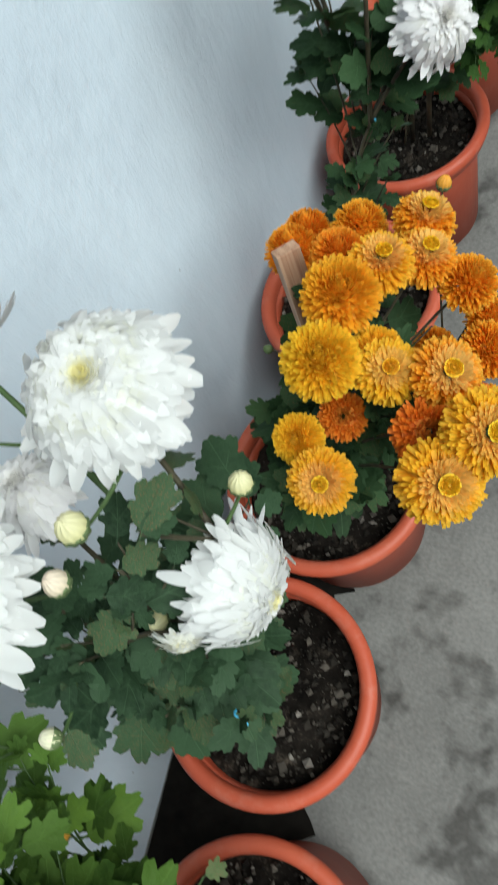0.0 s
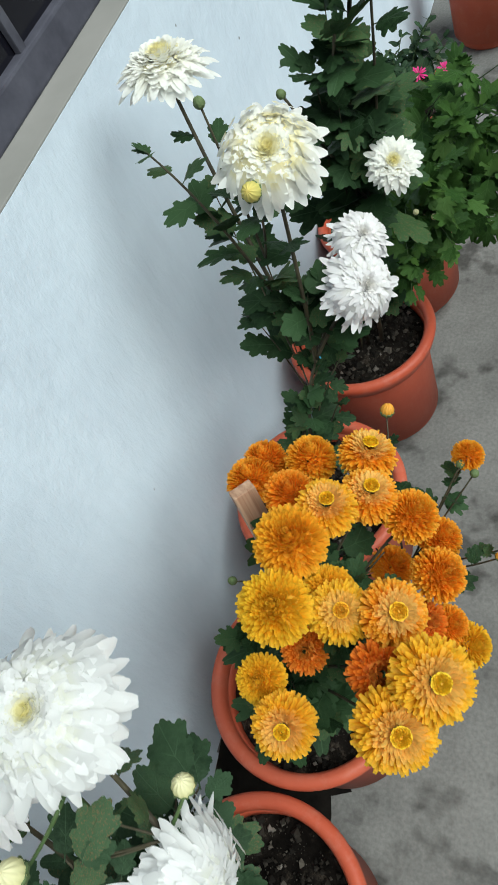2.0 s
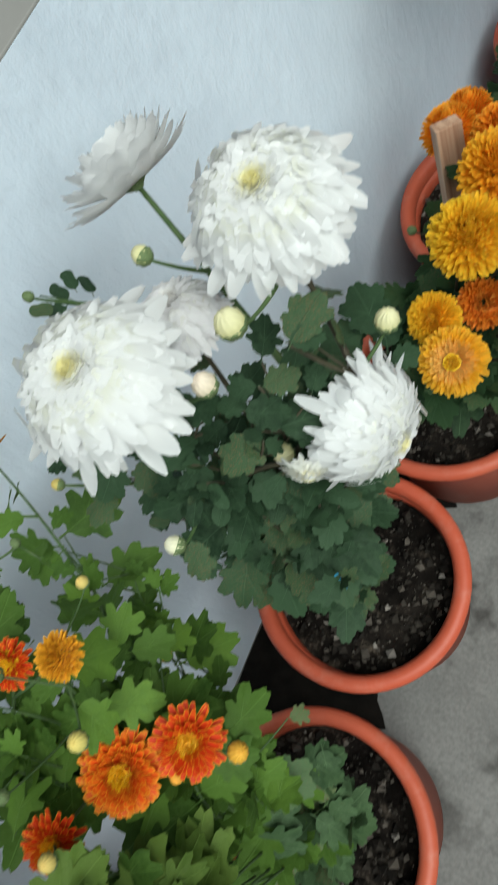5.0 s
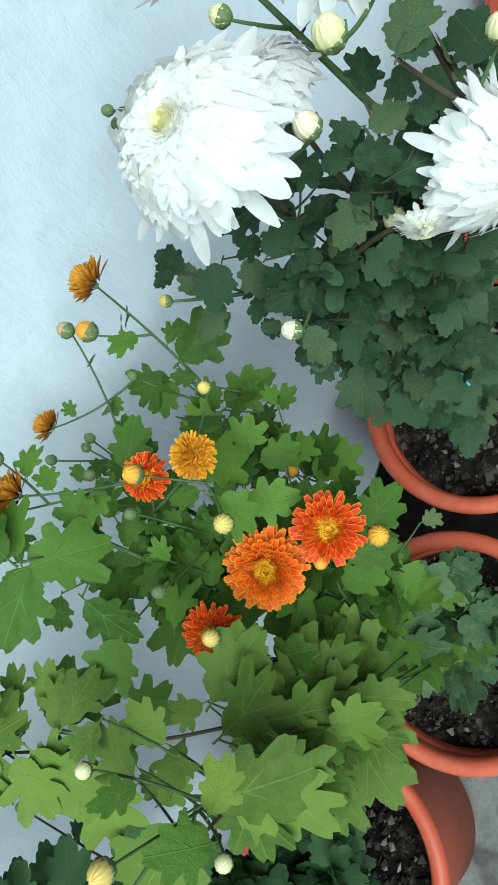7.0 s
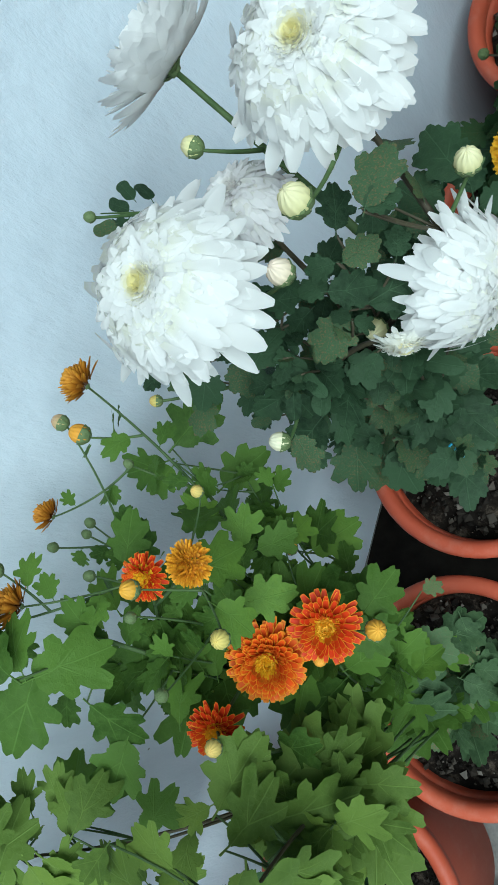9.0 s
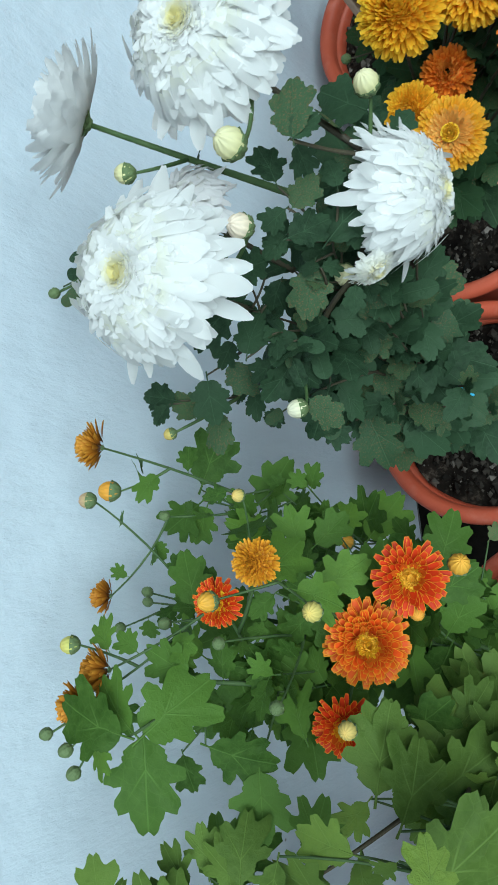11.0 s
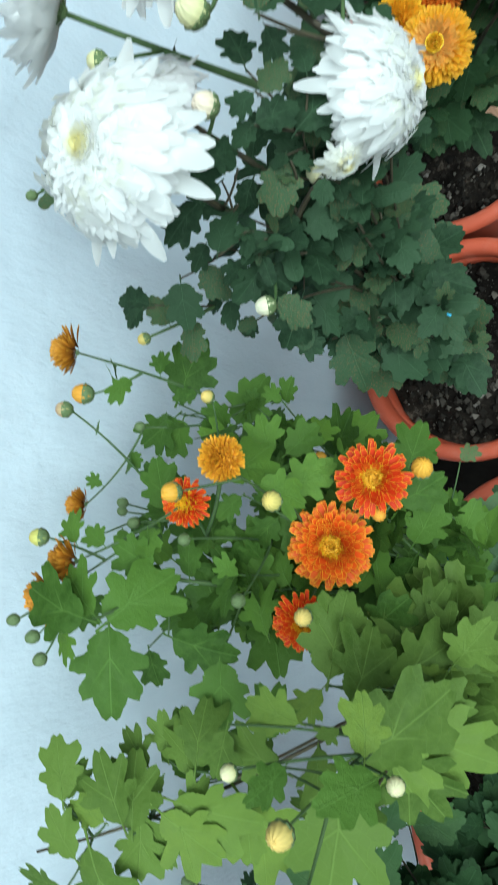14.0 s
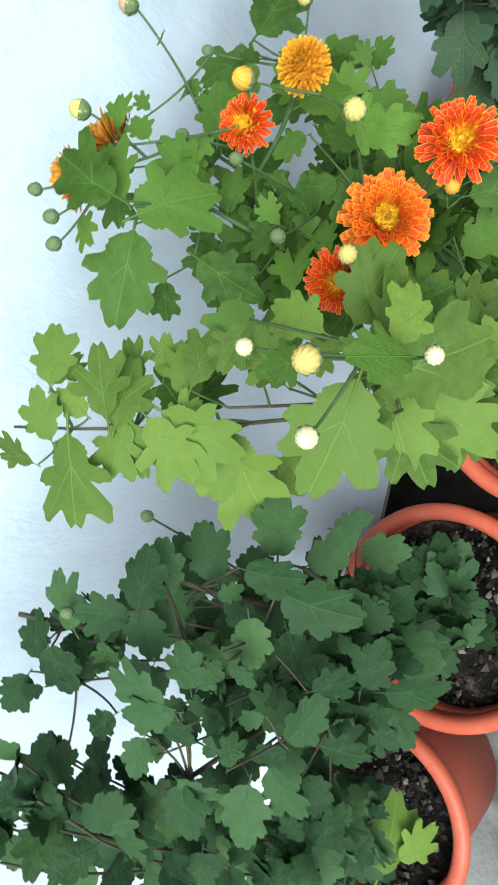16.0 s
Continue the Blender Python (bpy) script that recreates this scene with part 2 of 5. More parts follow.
COPPER = petal_mat("petal_copper", [(0.0, (0.78, 0.36, 0.02)), (0.3, (0.70, 0.070, 0.008)), (0.90, (0.76, 0.115, 0.010)), (1.0, (0.80, 0.30, 0.02))], (0.78, 0.26, 0.02), 0.86, edge=(0.90, 0.42, 0.03), edge_at=0.76, glow=0.3)
YELLOW = petal_mat("floret_yellow", [(0.0, (0.80, 0.42, 0.008)), (1.0, (0.93, 0.66, 0.03))], (0.86, 0.54, 0.02), 0.8, glow=0.3)
FADED_GOLD = petal_mat("petal_withered_gold", [(0.0, (0.20, 0.065, 0.008)), (0.6, (0.42, 0.155, 0.012)), (1.0, (0.62, 0.29, 0.035))], (0.58, 0.30, 0.04), 0.7)
BLUSH = petal_mat("petal_blush", [(0.0, (0.34, 0.30, 0.12)), (1.0, (0.62, 0.36, 0.26))], (0.5, 0.30, 0.15), 0.9)
PINK = petal_mat("petal_pink", [(0.0, (0.55, 0.02, 0.16)), (1.0, (0.72, 0.05, 0.28))], (0.7, 0.3, 0.35), 0.9)
STAKE = wood_mat()
TIE = plain("tie_blue_plastic", (0.05, 0.30, 0.52), (0.10, 0.42, 0.62), 80, 0.4)
FRAME = plain("window_frame_steel", (0.048, 0.048, 0.064), (0.085, 0.085, 0.108), 26, 0.6)
BAR = plain("grille_bar_steel", (0.05, 0.05, 0.065), (0.09, 0.09, 0.11), 40, 0.6)
GLASS = plain("dark_window_glass", (0.004, 0.004, 0.007), (0.010, 0.010, 0.015), 6, 0.12, 0.0, 0.0, 0.5)
BACK = plain("backdrop_plaster", (0.48, 0.48, 0.47), (0.56, 0.56, 0.55), 2.0, 0.9)

# ---- builders ----
GROUND = -0.05
RIM = 0.205


def mesh_of(name, verts, faces, mats, smooth=True, uv=None, ring=None):
    me = bpy.data.meshes.new(name)
    me.from_pydata([tuple(v) for v in verts], [], faces)
    for m in mats if isinstance(mats, (list, tuple)) else [mats]:
        me.materials.append(m)
    if smooth:
        me.polygons.foreach_set("use_smooth", [True] * len(me.polygons))
    for key, values in (("blade", uv), ("ring", ring)):
        if values is not None:
            layer = me.uv_layers.new(name=key)
            index = np.empty(len(me.loops), int)
            me.loops.foreach_get("vertex_index", index)
            layer.data.foreach_set("uv", np.asarray(values, float)[index].ravel())
    me.update()
    return me


def part(name, me, parent, m=None, label=""):
    ob = new(name, me)
    ob.parent = parent
    if m is not None:
        ob.matrix_basis = m
    if label:
        ob["label"] = label
    return ob


def from_bm(name, bm, mats, smooth=False):
    me = bpy.data.meshes.new(name)
    bm.to_mesh(me)
    bm.free()
    for m in mats if isinstance(mats, (list, tuple)) else [mats]:
        me.materials.append(m)
    if smooth:
        me.polygons.foreach_set("use_smooth", [True] * len(me.polygons))
    return me


def block(a, b, bevel=0.0, seg=2):
    bm = bmesh.new()
    bmesh.ops.create_cube(bm, size=1)
    for v in bm.verts:
        v.co = Vector([(a[i] + b[i]) / 2 + v.co[i] * (b[i] - a[i]) for i in range(3)])
    if bevel:
        bmesh.ops.bevel(bm, geom=bm.edges[:], offset=bevel, segments=seg, affect="EDGES", profile=0.6)
    return bm


def lathe(prof, seg=56, wobble=0.0, rng=None):
    """A turned shape from (radius, height) pairs."""
    verts, faces = [], []
    for r, z in prof:
        for i in range(seg):
            a = 2 * math.pi * i / seg
            k = 1 + wobble * math.sin(2 * a + 0.7) + wobble * 0.6 * math.sin(3 * a)
            verts.append((r * k * math.cos(a), r * k * math.sin(a), z))
    for j in range(len(prof) - 1):
        for i in range(seg):
            p, q = j * seg + i, j * seg + (i + 1) % seg
            faces.append((p, q, q + seg, p + seg))
    return verts, faces


def arc(cx, cz, r, a0, a1, n):
    return [(cx + r * math.cos(radians(a0 + (a1 - a0) * i / n)), cz + r * math.sin(radians(a0 + (a1 - a0) * i / n))) for i in range(n + 1)]


def tube(points, radii, sides=6):
    """A tapering tube along points."""
    verts, faces = [], []
    pts = [Vector(p) for p in points]
    side = None
    for i, p in enumerate(pts):
        d = (pts[min(i + 1, len(pts) - 1)] - pts[max(i - 1, 0)]).normalized()
        if side is None:
            side = d.orthogonal().normalized()
        side = (side - d * side.dot(d)).normalized()
        other = d.cross(side)
        r = radii[0] + (radii[1] - radii[0]) * i / (len(pts) - 1)
        for k in range(sides):
            a = 2 * math.pi * k / sides
            verts.append(p + (side * math.cos(a) + other * math.sin(a)) * r)
    for i in range(len(pts) - 1):
        for k in range(sides):
            a, b = i * sides + k, i * sides + (k + 1) % sides
            faces.append((a, b, b + sides, a + sides))
    faces.append(tuple(range(sides))[::-1])
    faces.append(tuple(range((len(pts) - 1) * sides, len(pts) * sides)))
    return verts, faces


def aim(at, direction, spin=0.0, size=1.0):
    """A pose whose z axis points in the direction."""
    q = Vector(direction).normalized().to_track_quat("Z", "Y")
    return Matrix.Translation(at) @ q.to_matrix().to_4x4() @ Matrix.Rotation(spin, 4, "Z") @ Matrix.Scale(size, 4)


# lobes of a leaf round a point on its midrib: turn from the tip in degrees, reach, half width in degrees; then
# bluntness, depth and count of the teeth, and the half width and half length of the blade that the lobes stand on
ROUND = ([(0, 0.58, 40), (44, 0.48, 32), (-44, 0.48, 32), (90, 0.36, 32), (-90, 0.36, 32), (180, 0.30, 30)], 0.46, 0.040, 24, 0.255, 0.42)
LOBED = ([(0, 0.59, 34), (40, 0.52, 27), (-40, 0.52, 27), (82, 0.39, 28), (-82, 0.39, 28), (180, 0.30, 28)], 0.55, 0.050, 26, 0.235, 0.40)
CUT = ([(0, 0.60, 30), (36, 0.56, 23), (-36, 0.56, 23), (72, 0.42, 25), (-72, 0.42, 25), (180, 0.30, 26)], 0.62, 0.060, 28, 0.19, 0.37)
OVAL = ([(0, 0.57, 60), (180, 0.30, 50)], 0.8, 0.0, 20, 0.23, 0.42)


def leaf_mesh(name, outline, material, rng, droop, fold, wave):
    """A leaf one unit long on y, that faces z, with its stalk at the origin."""
    lobes, blunt, tooth, teeth, wide, tall = outline
    hub, seg, rings = 0.42, 72, (0.30, 0.62, 0.86, 1.0)
    own = [(a + rng.uniform(-4, 4) * (abs(a) in range(1, 180)), r * rng.uniform(0.90, 1.08), w) for a, r, w in lobes]
    ph, skew = rng.uniform(0, 6.28), rng.uniform(-0.10, 0.10)

    def reach(deg):
        out = wide * tall / math.hypot(wide * math.cos(radians(deg)), tall * math.sin(radians(deg)))
        if abs(deg) > 128:
            out *= lerp(1.0, 0.62, (abs(deg) - 128) / 52)
        for a, r, w in own:
            d = abs((deg - a + 180) % 360 - 180)
            if d < w:
                out = max(out, r * math.cos(d / w * math.pi / 2) ** blunt)
        return out * (1 + (tooth * (abs(math.sin(radians(deg * teeth / 2))) * 2 - 1.1) if abs(deg) < 140 else 0))

    def lift(x, y):
        return fold * (abs(x) * 0.5 + 0.9 * x * x) - droop * y * y + wave * math.sin(6 * y + ph + (1.9 if x > 0 else 0)) * abs(x) + 0.022

    def rib(deg, r):
        return min(r * math.sin(radians(min(90.0, abs((deg - a + 180) % 360 - 180)))) for a, _, _ in own[:3] + own[-1:])

    verts, uv, faces = [(0, hub, lift(0, hub))], [(hub, 0.0)], []
    turns = [-180 + 360 * i / seg for i in range(seg)]
    edge = [reach(d) for d in turns]
    for k in rings:
        for d, r in zip(turns, edge):
            x, y = k * r * math.sin(radians(d)), hub + k * r * math.cos(radians(d))
            v = rib(d, k * r)
            verts.append((x + skew * y * y, y, lift(x, y) + 0.10 * min(v, 0.10)))
            uv.append((y, v / 0.1))
    for i in range(seg):
        faces.append((0, 1 + (i + 1) % seg, 1 + i))
    for j in range(len(rings) - 1):
        for i in range(seg):
            a, b = 1 + j * seg + i, 1 + j * seg + (i + 1) % seg
            faces.append((a, b, b + seg, a + seg))
    # the stalk
    base = len(verts)
    for y, w in ((-0.02, 0.017), (0.08, 0.014), (0.17, 0.012), (0.30, 0.006)):
        for x, dz in ((-w, -0.004), (0, 0.010), (w, -0.004), (0, -0.016)):
            verts.append((x + skew * y * y, y, lift(0, y) + dz + 0.002))
            uv.append((y, 0.0))
    for j in range(3):
        for k in range(4):
            a, b = base + j * 4 + k, base + j * 4 + (k + 1) % 4
            faces.append((a, b, b + 4, a + 4))
    return mesh_of(name, verts, faces, material, uv=uv)


def leaf_set(material, outlines, seed, droop=(0.08, 0.45), fold=(-0.26, 0.28), count=12):
    rng = random.Random(seed)
    return [leaf_mesh("leaf", outlines[i % len(outlines)], material, rng, rng.uniform(*droop), rng.uniform(*fold), rng.uniform(0.04, 0.14)) for i in range(count)]


def petals_mesh(name, petals, material, seg=6):
    """petals: azimuth, foot radius, foot height, length, width, rise, curl (degrees), cup, tip, ring."""
    verts, uv, ring, faces = [], [], [], []
    for az, r0, z0, length, width, rise, curl, cup, tip, f, rnd in petals:
        base = len(verts)
        ca, sa = math.cos(az), math.sin(az)
        r, z = r0, z0
        for i in range(seg + 1):
            s = (i / seg) ** 0.72
            a = radians(rise + curl * s)
            if i:
                step = length * (s - ((i - 1) / seg) ** 0.72)
                r += math.cos(a) * step
                z += math.sin(a) * step
            w = width / 2 * min(1.0, 0.42 + 1.1 * s) * (1.0 if s < 0.55 else 1 - (1 - tip) * ((s - 0.55) / 0.45) ** 2.6)
            nx, nz = -math.sin(a), math.cos(a)
            for v in (-1.0, 0.0, 1.0):
                rr = r + nx * cup * w * (abs(v) - 0.4)
                zz = z + nz * cup * w * (abs(v) - 0.4)
                verts.append((rr * ca - v * w * sa, rr * sa + v * w * ca, zz))
                uv.append((s, v))
                ring.append((f, rnd))
        for i in range(seg):
            for k in (0, 1):
                p = base + i * 3 + k
                faces.append((p, p + 1, p + 4, p + 3))
    return mesh_of(name, verts, faces, material, uv=uv, ring=ring)


GOLDEN = 2.399963


def lerp(a, b, f):
    return a + (b - a) * f


def dome(seed, n, low, high, wide, top, foot, lift, curl, width, tip=(0.15, 0.4), cup=(0.3, 0.75), heart_curl=None, ragged=0.0):
    """Petals whose tips shingle a dome, one unit across: from its skirt at the angle low up to the angle high."""
    rng, out = random.Random(seed), []
    for i in range(n):
        f = i / (n - 1)
        phi = lerp(low, high, f ** 0.85)
        r = lerp(wide, top, max(0.0, math.sin(radians(phi))))
        if f < 0.14:
            r *= 1 + ragged * rng.uniform(-0.5, 1.0)
        reach = r * (1 - foot) * rng.uniform(0.9, 1.12)
        bend = curl
        if heart_curl is not None and f > 0.55:
            bend = lerp(curl, heart_curl, (f - 0.55) / 0.45)
        out.append((i * GOLDEN + rng.uniform(-0.15, 0.15), r * foot * math.cos(radians(phi)), 0.04 + r * foot * math.sin(radians(phi)), reach, lerp(*width, f) * rng.uniform(0.85, 1.15),
                    phi + lift + rng.uniform(-7, 7), bend + rng.uniform(-16, 16), rng.uniform(*cup), rng.uniform(*tip), f, rng.random()))
    return out


def showy(seed, n=500, low=-40, height=0.31, lie=27, length=(0.34, 0.16), width=(0.094, 0.068), curl=-8, ragged=0.24, under=True):
    """A mound of petals, one unit across: they lie on it like shingles, point away from the crown and hang at the skirt."""
    rng, out = random.Random(seed), []
    for i in range(n):
        f = i / (n - 1)
        deg = lerp(low, 88, f ** 0.86)
        phi = radians(deg)
        reach = 0.465 * (1 + (rng.uniform(-0.14, ragged) if f < 0.2 else rng.uniform(-0.06, 0.08)))
        tip_r, tip_z = reach * math.cos(phi), (height if phi > 0 else 0.28) * math.sin(phi) + rng.uniform(-0.014, 0.018)
        along = math.degrees(math.atan2(-height * math.cos(phi), 0.5 * math.sin(phi))) if phi > 0.05 else -88
        slope = max(-58, along + lie) + (0 if deg < 62 else (deg - 62) / 26 * 44) + rng.uniform(-10, 12)
        bend = lerp(curl, 20, max(0.0, f - 0.5) * 2) + rng.uniform(-18, 18)
        long = lerp(*length, f) * rng.uniform(0.85, 1.15)
        long = min(long, max(0.06, (tip_r - 0.012) / max(0.2, math.cos(radians(slope)))))
        r0, z0 = tip_r - long * math.cos(radians(slope)), tip_z - long * math.sin(radians(slope))
        out.append((i * GOLDEN + rng.uniform(-0.22, 0.22), max(0.005, r0), z0, long, lerp(*width, f) * rng.uniform(0.72, 1.2), slope - bend / 2, bend,
                    rng.uniform(-0.1, 0.3), rng.uniform(0.16, 0.44), f, rng.random()))
    if under:
        # short broad petals underneath close the gaps
        skirt = 26
        for i in range(skirt):
            # long loose petals stand out round the skirt
            long = rng.uniform(0.30, 0.42)
            slope, bend = rng.uniform(-38, -4), rng.uniform(-26, 22)
            tip_r = rng.uniform(0.47, 0.62)
            out.append((2 * math.pi * (i + rng.uniform(-0.4, 0.4)) / skirt, max(0.04, tip_r - long * math.cos(radians(slope))), rng.uniform(0.02, 0.10), long, width[0] * rng.uniform(1.0, 1.4), slope - bend / 2, bend,
                        rng.uniform(0.15, 0.5), rng.uniform(0.14, 0.34), 0.0, rng.random()))
        below = showy(seed + 900, 170, low, height, lie - 12, (0.30, 0.16), (0.19, 0.13), curl, 0.0, False)
        out += [(p[0], p[1] * 0.90, p[2] * 0.90 - 0.006, p[3] * 0.88) + p[4:9] + (min(p[9], 0.88), p[10]) for p in below]
    return out


def spread(seed, n=150, rise=(2, 62), curl=14, length=(0.47, 0.2), width=(0.10, 0.075), lift=0.0):
    """A wide open bloom, one unit across, of long petals that rise from a flat back."""
    rng, out = random.Random(seed), []
    for i in range(n):
        f = i / (n - 1)
        out.append((i * GOLDEN + rng.uniform(-0.12, 0.12), 0.03 + 0.02 * f, lift + 0.07 * f, lerp(*length, f) * rng.uniform(0.88, 1.1), lerp(*width, f) * rng.uniform(0.8, 1.15), lerp(*rise, f) + rng.uniform(-7, 7),
                    lerp(curl, 24, f) + rng.uniform(-14, 14), rng.uniform(0.05, 0.35), rng.uniform(0.2, 0.45), f, rng.random()))
    return out


def filling(seed, top, n=150, reach=0.14):
    """Short upright petals that fill the heart of a large bloom."""
    rng, out = random.Random(seed + 500), []
    for i in range(n):
        k = math.sqrt((i + 0.5) / n)
        out.append((i * GOLDEN, reach * k, top * 0.88 - 0.02 * k, rng.uniform(0.03, 0.055), 0.034, 80 - 50 * k + rng.uniform(-14, 14), rng.uniform(-20, 20), rng.uniform(0.3, 0.7), 0.4, 1.0 - 0.12 * k, rng.random()))
    return out


def pieces(petals, material, bins=14, single=120):
    """Outer petals for single placing, alike ones on one mesh, as mesh and turn; the crowded inner ones in one mesh."""
    made, out = {}, []
    rest = petals[single:]
    if rest:
        out.append((petals_mesh("inner_petals", rest, material), None))
    for i, p in enumerate(petals[:single]):
        key = (int(p[9] * (bins - 0.01)), i % 3)
        if key not in made:
            made[key] = petals_mesh("petal", [(0.0,) + tuple(p[1:])], material)
        out.append((made[key], p[0]))
    return out


def pompon(material, seed, n=620, high=88, top=0.45, lift=8):
    """A ball of short quilled petals, one unit across; a lower top leaves an eye open."""
    rows = dome(seed, n, -42, high, 0.5, top, 0.45, lift, 6, (0.070, 0.052), (0.4, 0.7), (0.35, 0.85), 10 if high > 80 else 5)
    # broad petals underneath close the gaps
    rows += dome(seed + 900, 210, -36, high, 0.42, top * 0.85, 0.72, -48, 0, (0.12, 0.09), (0.4, 0.6), (0.0, 0.3))
    return petals_mesh("petals", [p[:9] + (p[9] * (0.7 if high > 80 else 1.0), p[10]) for p in rows], material, 5)


def daisy(material, seed, n=105, last=52):
    """A flattish double bloom, one unit across, round an open heart."""
    rng, out = random.Random(seed), []
    for i in range(n):
        f = i / (n - 1)
        out.append((i * GOLDEN + rng.uniform(-0.1, 0.1), lerp(0.05, 0.08, f), lerp(0.0, 0.05, f), lerp(0.46, 0.25, f) * rng.uniform(0.92, 1.06), rng.uniform(0.082, 0.108),
                    lerp(-6, last, f) + rng.uniform(-8, 8), lerp(-8, 18, f) + rng.uniform(-12, 12), rng.uniform(0.3, 0.7), rng.uniform(0.45, 0.7), f, rng.random()))
    return out


def heart(material, seed, n=64, radius=0.14, height=0.075, base=0.05):
    """The disc of tiny florets in a bloom, on the scale of its bloom."""
    rng, out = random.Random(seed), []
    for i in range(n):
        f = i / (n - 1)
        r = radius * math.sqrt(1 - f * 0.96)
        out.append((i * GOLDEN, r * 0.85, base, height * rng.uniform(0.8, 1.3), 0.034, lerp(55, 88, f), rng.uniform(-10, 25), 0.9, 0.8, f * 0.6, rng.random()))
    # flat florets close the ground between the upright ones
    out += [(i * GOLDEN, 0.004, base + height * 0.30, radius * 1.02, radius * 1.1, rng.uniform(-4, 8), -6, 0.1, 0.8, 0.1, rng.random()) for i in range(12)]
    return petals_mesh("florets", out, material, 3)


def bud_mesh(name, material, seed, n=11, low=-84, high=90, out=1.0, stretch=1.1, ridge=0.12, twist=0.8):
    """Closed petals wrapped round a ball, one unit across: a skin with slanting ridges."""
    rng = random.Random(seed)
    seg, rows = n * 4, 12
    verts, uv, ring, faces = [], [], [], []
    for j in range(rows + 1):
        s = j / rows
        lat = radians(lerp(low, high, s))
        for i in range(seg):
            a = 2 * math.pi * i / seg
            saw = ((i + twist * s * seg / n) % 4) / 4
            k = out * 0.5 * (1 + ridge * (saw - 0.5) * (0.4 + s))
            rr, zz = k * math.cos(lat) + (0.02 if j == rows else 0), k * math.sin(lat) * stretch
            verts.append((rr * math.cos(a), rr * math.sin(a), zz))
            uv.append((s, saw * 2 - 1))
            ring.append((0.2, saw))
    for j in range(rows):
        for i in range(seg):
            p, q = j * seg + i, j * seg + (i + 1) % seg
            faces.append((p, q, q + seg, p + seg))
    faces.append(tuple(range(rows * seg, (rows + 1) * seg)))
    faces.append(tuple(range(seg))[::-1])
    return mesh_of(name, verts, faces, material, uv=uv, ring=ring)


def calyx_mesh(seed, reach=-5, size=1.06):
    me = bud_mesh("calyx", CALYX, seed, 8, -86, reach, size, 1.1, 0.16, 0.6)
    return me


KINDS = {}


def bloom_kind(name, petal, centre=None, green=True, height=0.0):
    KINDS[name] = (petal, centre, green, height)


for v in range(3):
    bloom_kind("amber%d" % v, pompon(AMBER, 20 + v))
    bloom_kind("orange%d" % v, pompon(ORANGE, 30 + v))
    bloom_kind("eyed%d" % v, pompon(ORANGE, 40 + v, 520, 60, 0.34, -10), heart(YELLOW, 50 + v, 150, 0.12, 0.035, 0.325))
    bloom_kind("eyedamber%d" % v, pompon(AMBER, 45 + v, 520, 62, 0.34, -10), heart(YELLOW, 55 + v, 150, 0.11, 0.035, 0.325))
    bloom_kind("red%d" % v, pieces(daisy(RED, 60 + v, 92), RED), heart(YELLOW, 70 + v, 130, (0.19, 0.17, 0.26)[v], 0.09, 0.08))
    bloom_kind("copper%d" % v, pieces(daisy(COPPER, 80 + v, 190, 60), COPPER), heart(YELLOW, 90 + v, 80, 0.12, 0.09, 0.12))
    bloom_kind("gold%d" % v, petals_mesh("petals", dome(25 + v, 210, -4, 88, 0.5, 0.58, 0.35, 18, 4, (0.10, 0.08), (0.3, 0.6), (0.5, 0.9), 60, 0.3), FADED_GOLD))
for v in range(2):
    bloom_kind("white%d" % v, pieces(showy(10 + v), WHITE), petals_mesh("disc", filling(51 + v, 0.31), WHITE))
bloom_kind("white2", pieces(showy(12, 480, -36, 0.40, 26, (0.34, 0.17), (0.09, 0.066)), WHITE), petals_mesh("disc", filling(53, 0.40, 110, 0.11), WHITE))
bloom_kind("open_white", pieces(showy(14, 390, -20, 0.27, 30, (0.34, 0.17), (0.10, 0.075), 8, 0.14), IVORY), petals_mesh("disc", filling(57, 0.27, 130, 0.12), IVORY))
bloom_kind("ivory", pieces(showy(16, 300, -6, 0.30, 50, (0.36, 0.2), (0.10, 0.075), 10, 0.2), IVORY), petals_mesh("disc", filling(58, 0.30, 120, 0.12), IVORY))
bloom_kind("side_white", pieces(spread(15, 250, (-6, 68), 24, (0.46, 0.2), (0.145, 0.09)), WHITE), petals_mesh("disc", filling(59, 0.22), WHITE))
bloom_kind("faded", pieces(showy(17, 300, -56, 0.36, 30, (0.36, 0.17), (0.075, 0.06), -30, 0.36), FADED), petals_mesh("disc", filling(60, 0.35), FADED))
bloom_kind("rust", pompon(RUST, 37, 340, 75, 0.42))
bloom_kind("button", pompon(BUTTON, 38, 320, 88, 0.40))
BUD_COLOURS = {"ivory": ((0.70, 0.66, 0.42), (0.84, 0.80, 0.66)), "yellow": ((0.40, 0.44, 0.12), (0.80, 0.64, 0.20)), "gold": ((0.55, 0.26, 0.03), (0.84, 0.44, 0.06))}
for key, (low, high) in BUD_COLOURS.items():
    bloom_kind("bud_" + key, bud_mesh("bud", petal_mat("petal_bud_" + key, [(0, low), (1, high)], high, 0.9), len(key)))
bloom_kind("bud_cream", bud_mesh("bud", CREAM, 1))
bloom_kind("bud_blush", bud_mesh("bud", BLUSH, 5))
bloom_kind("bud_green", bud_mesh("bud", CALYX, 6))
CORE = mesh_of("flower", *lathe([(0.0, -0.05), (0.035, -0.04), (0.05, -0.01), (0.05, 0.02), (0.03, 0.04), (0.0, 0.045)], 12), CALYX)
CUP = calyx_mesh(3)
CUP_FLAT = petals_mesh("calyx", [(i * GOLDEN, 0.02, -0.03, 0.075, 0.04, lerp(-5, 35, i / 17), 30, 0.5, 0.4, 0.2, 0.5) for i in range(18)], CALYX, 3)


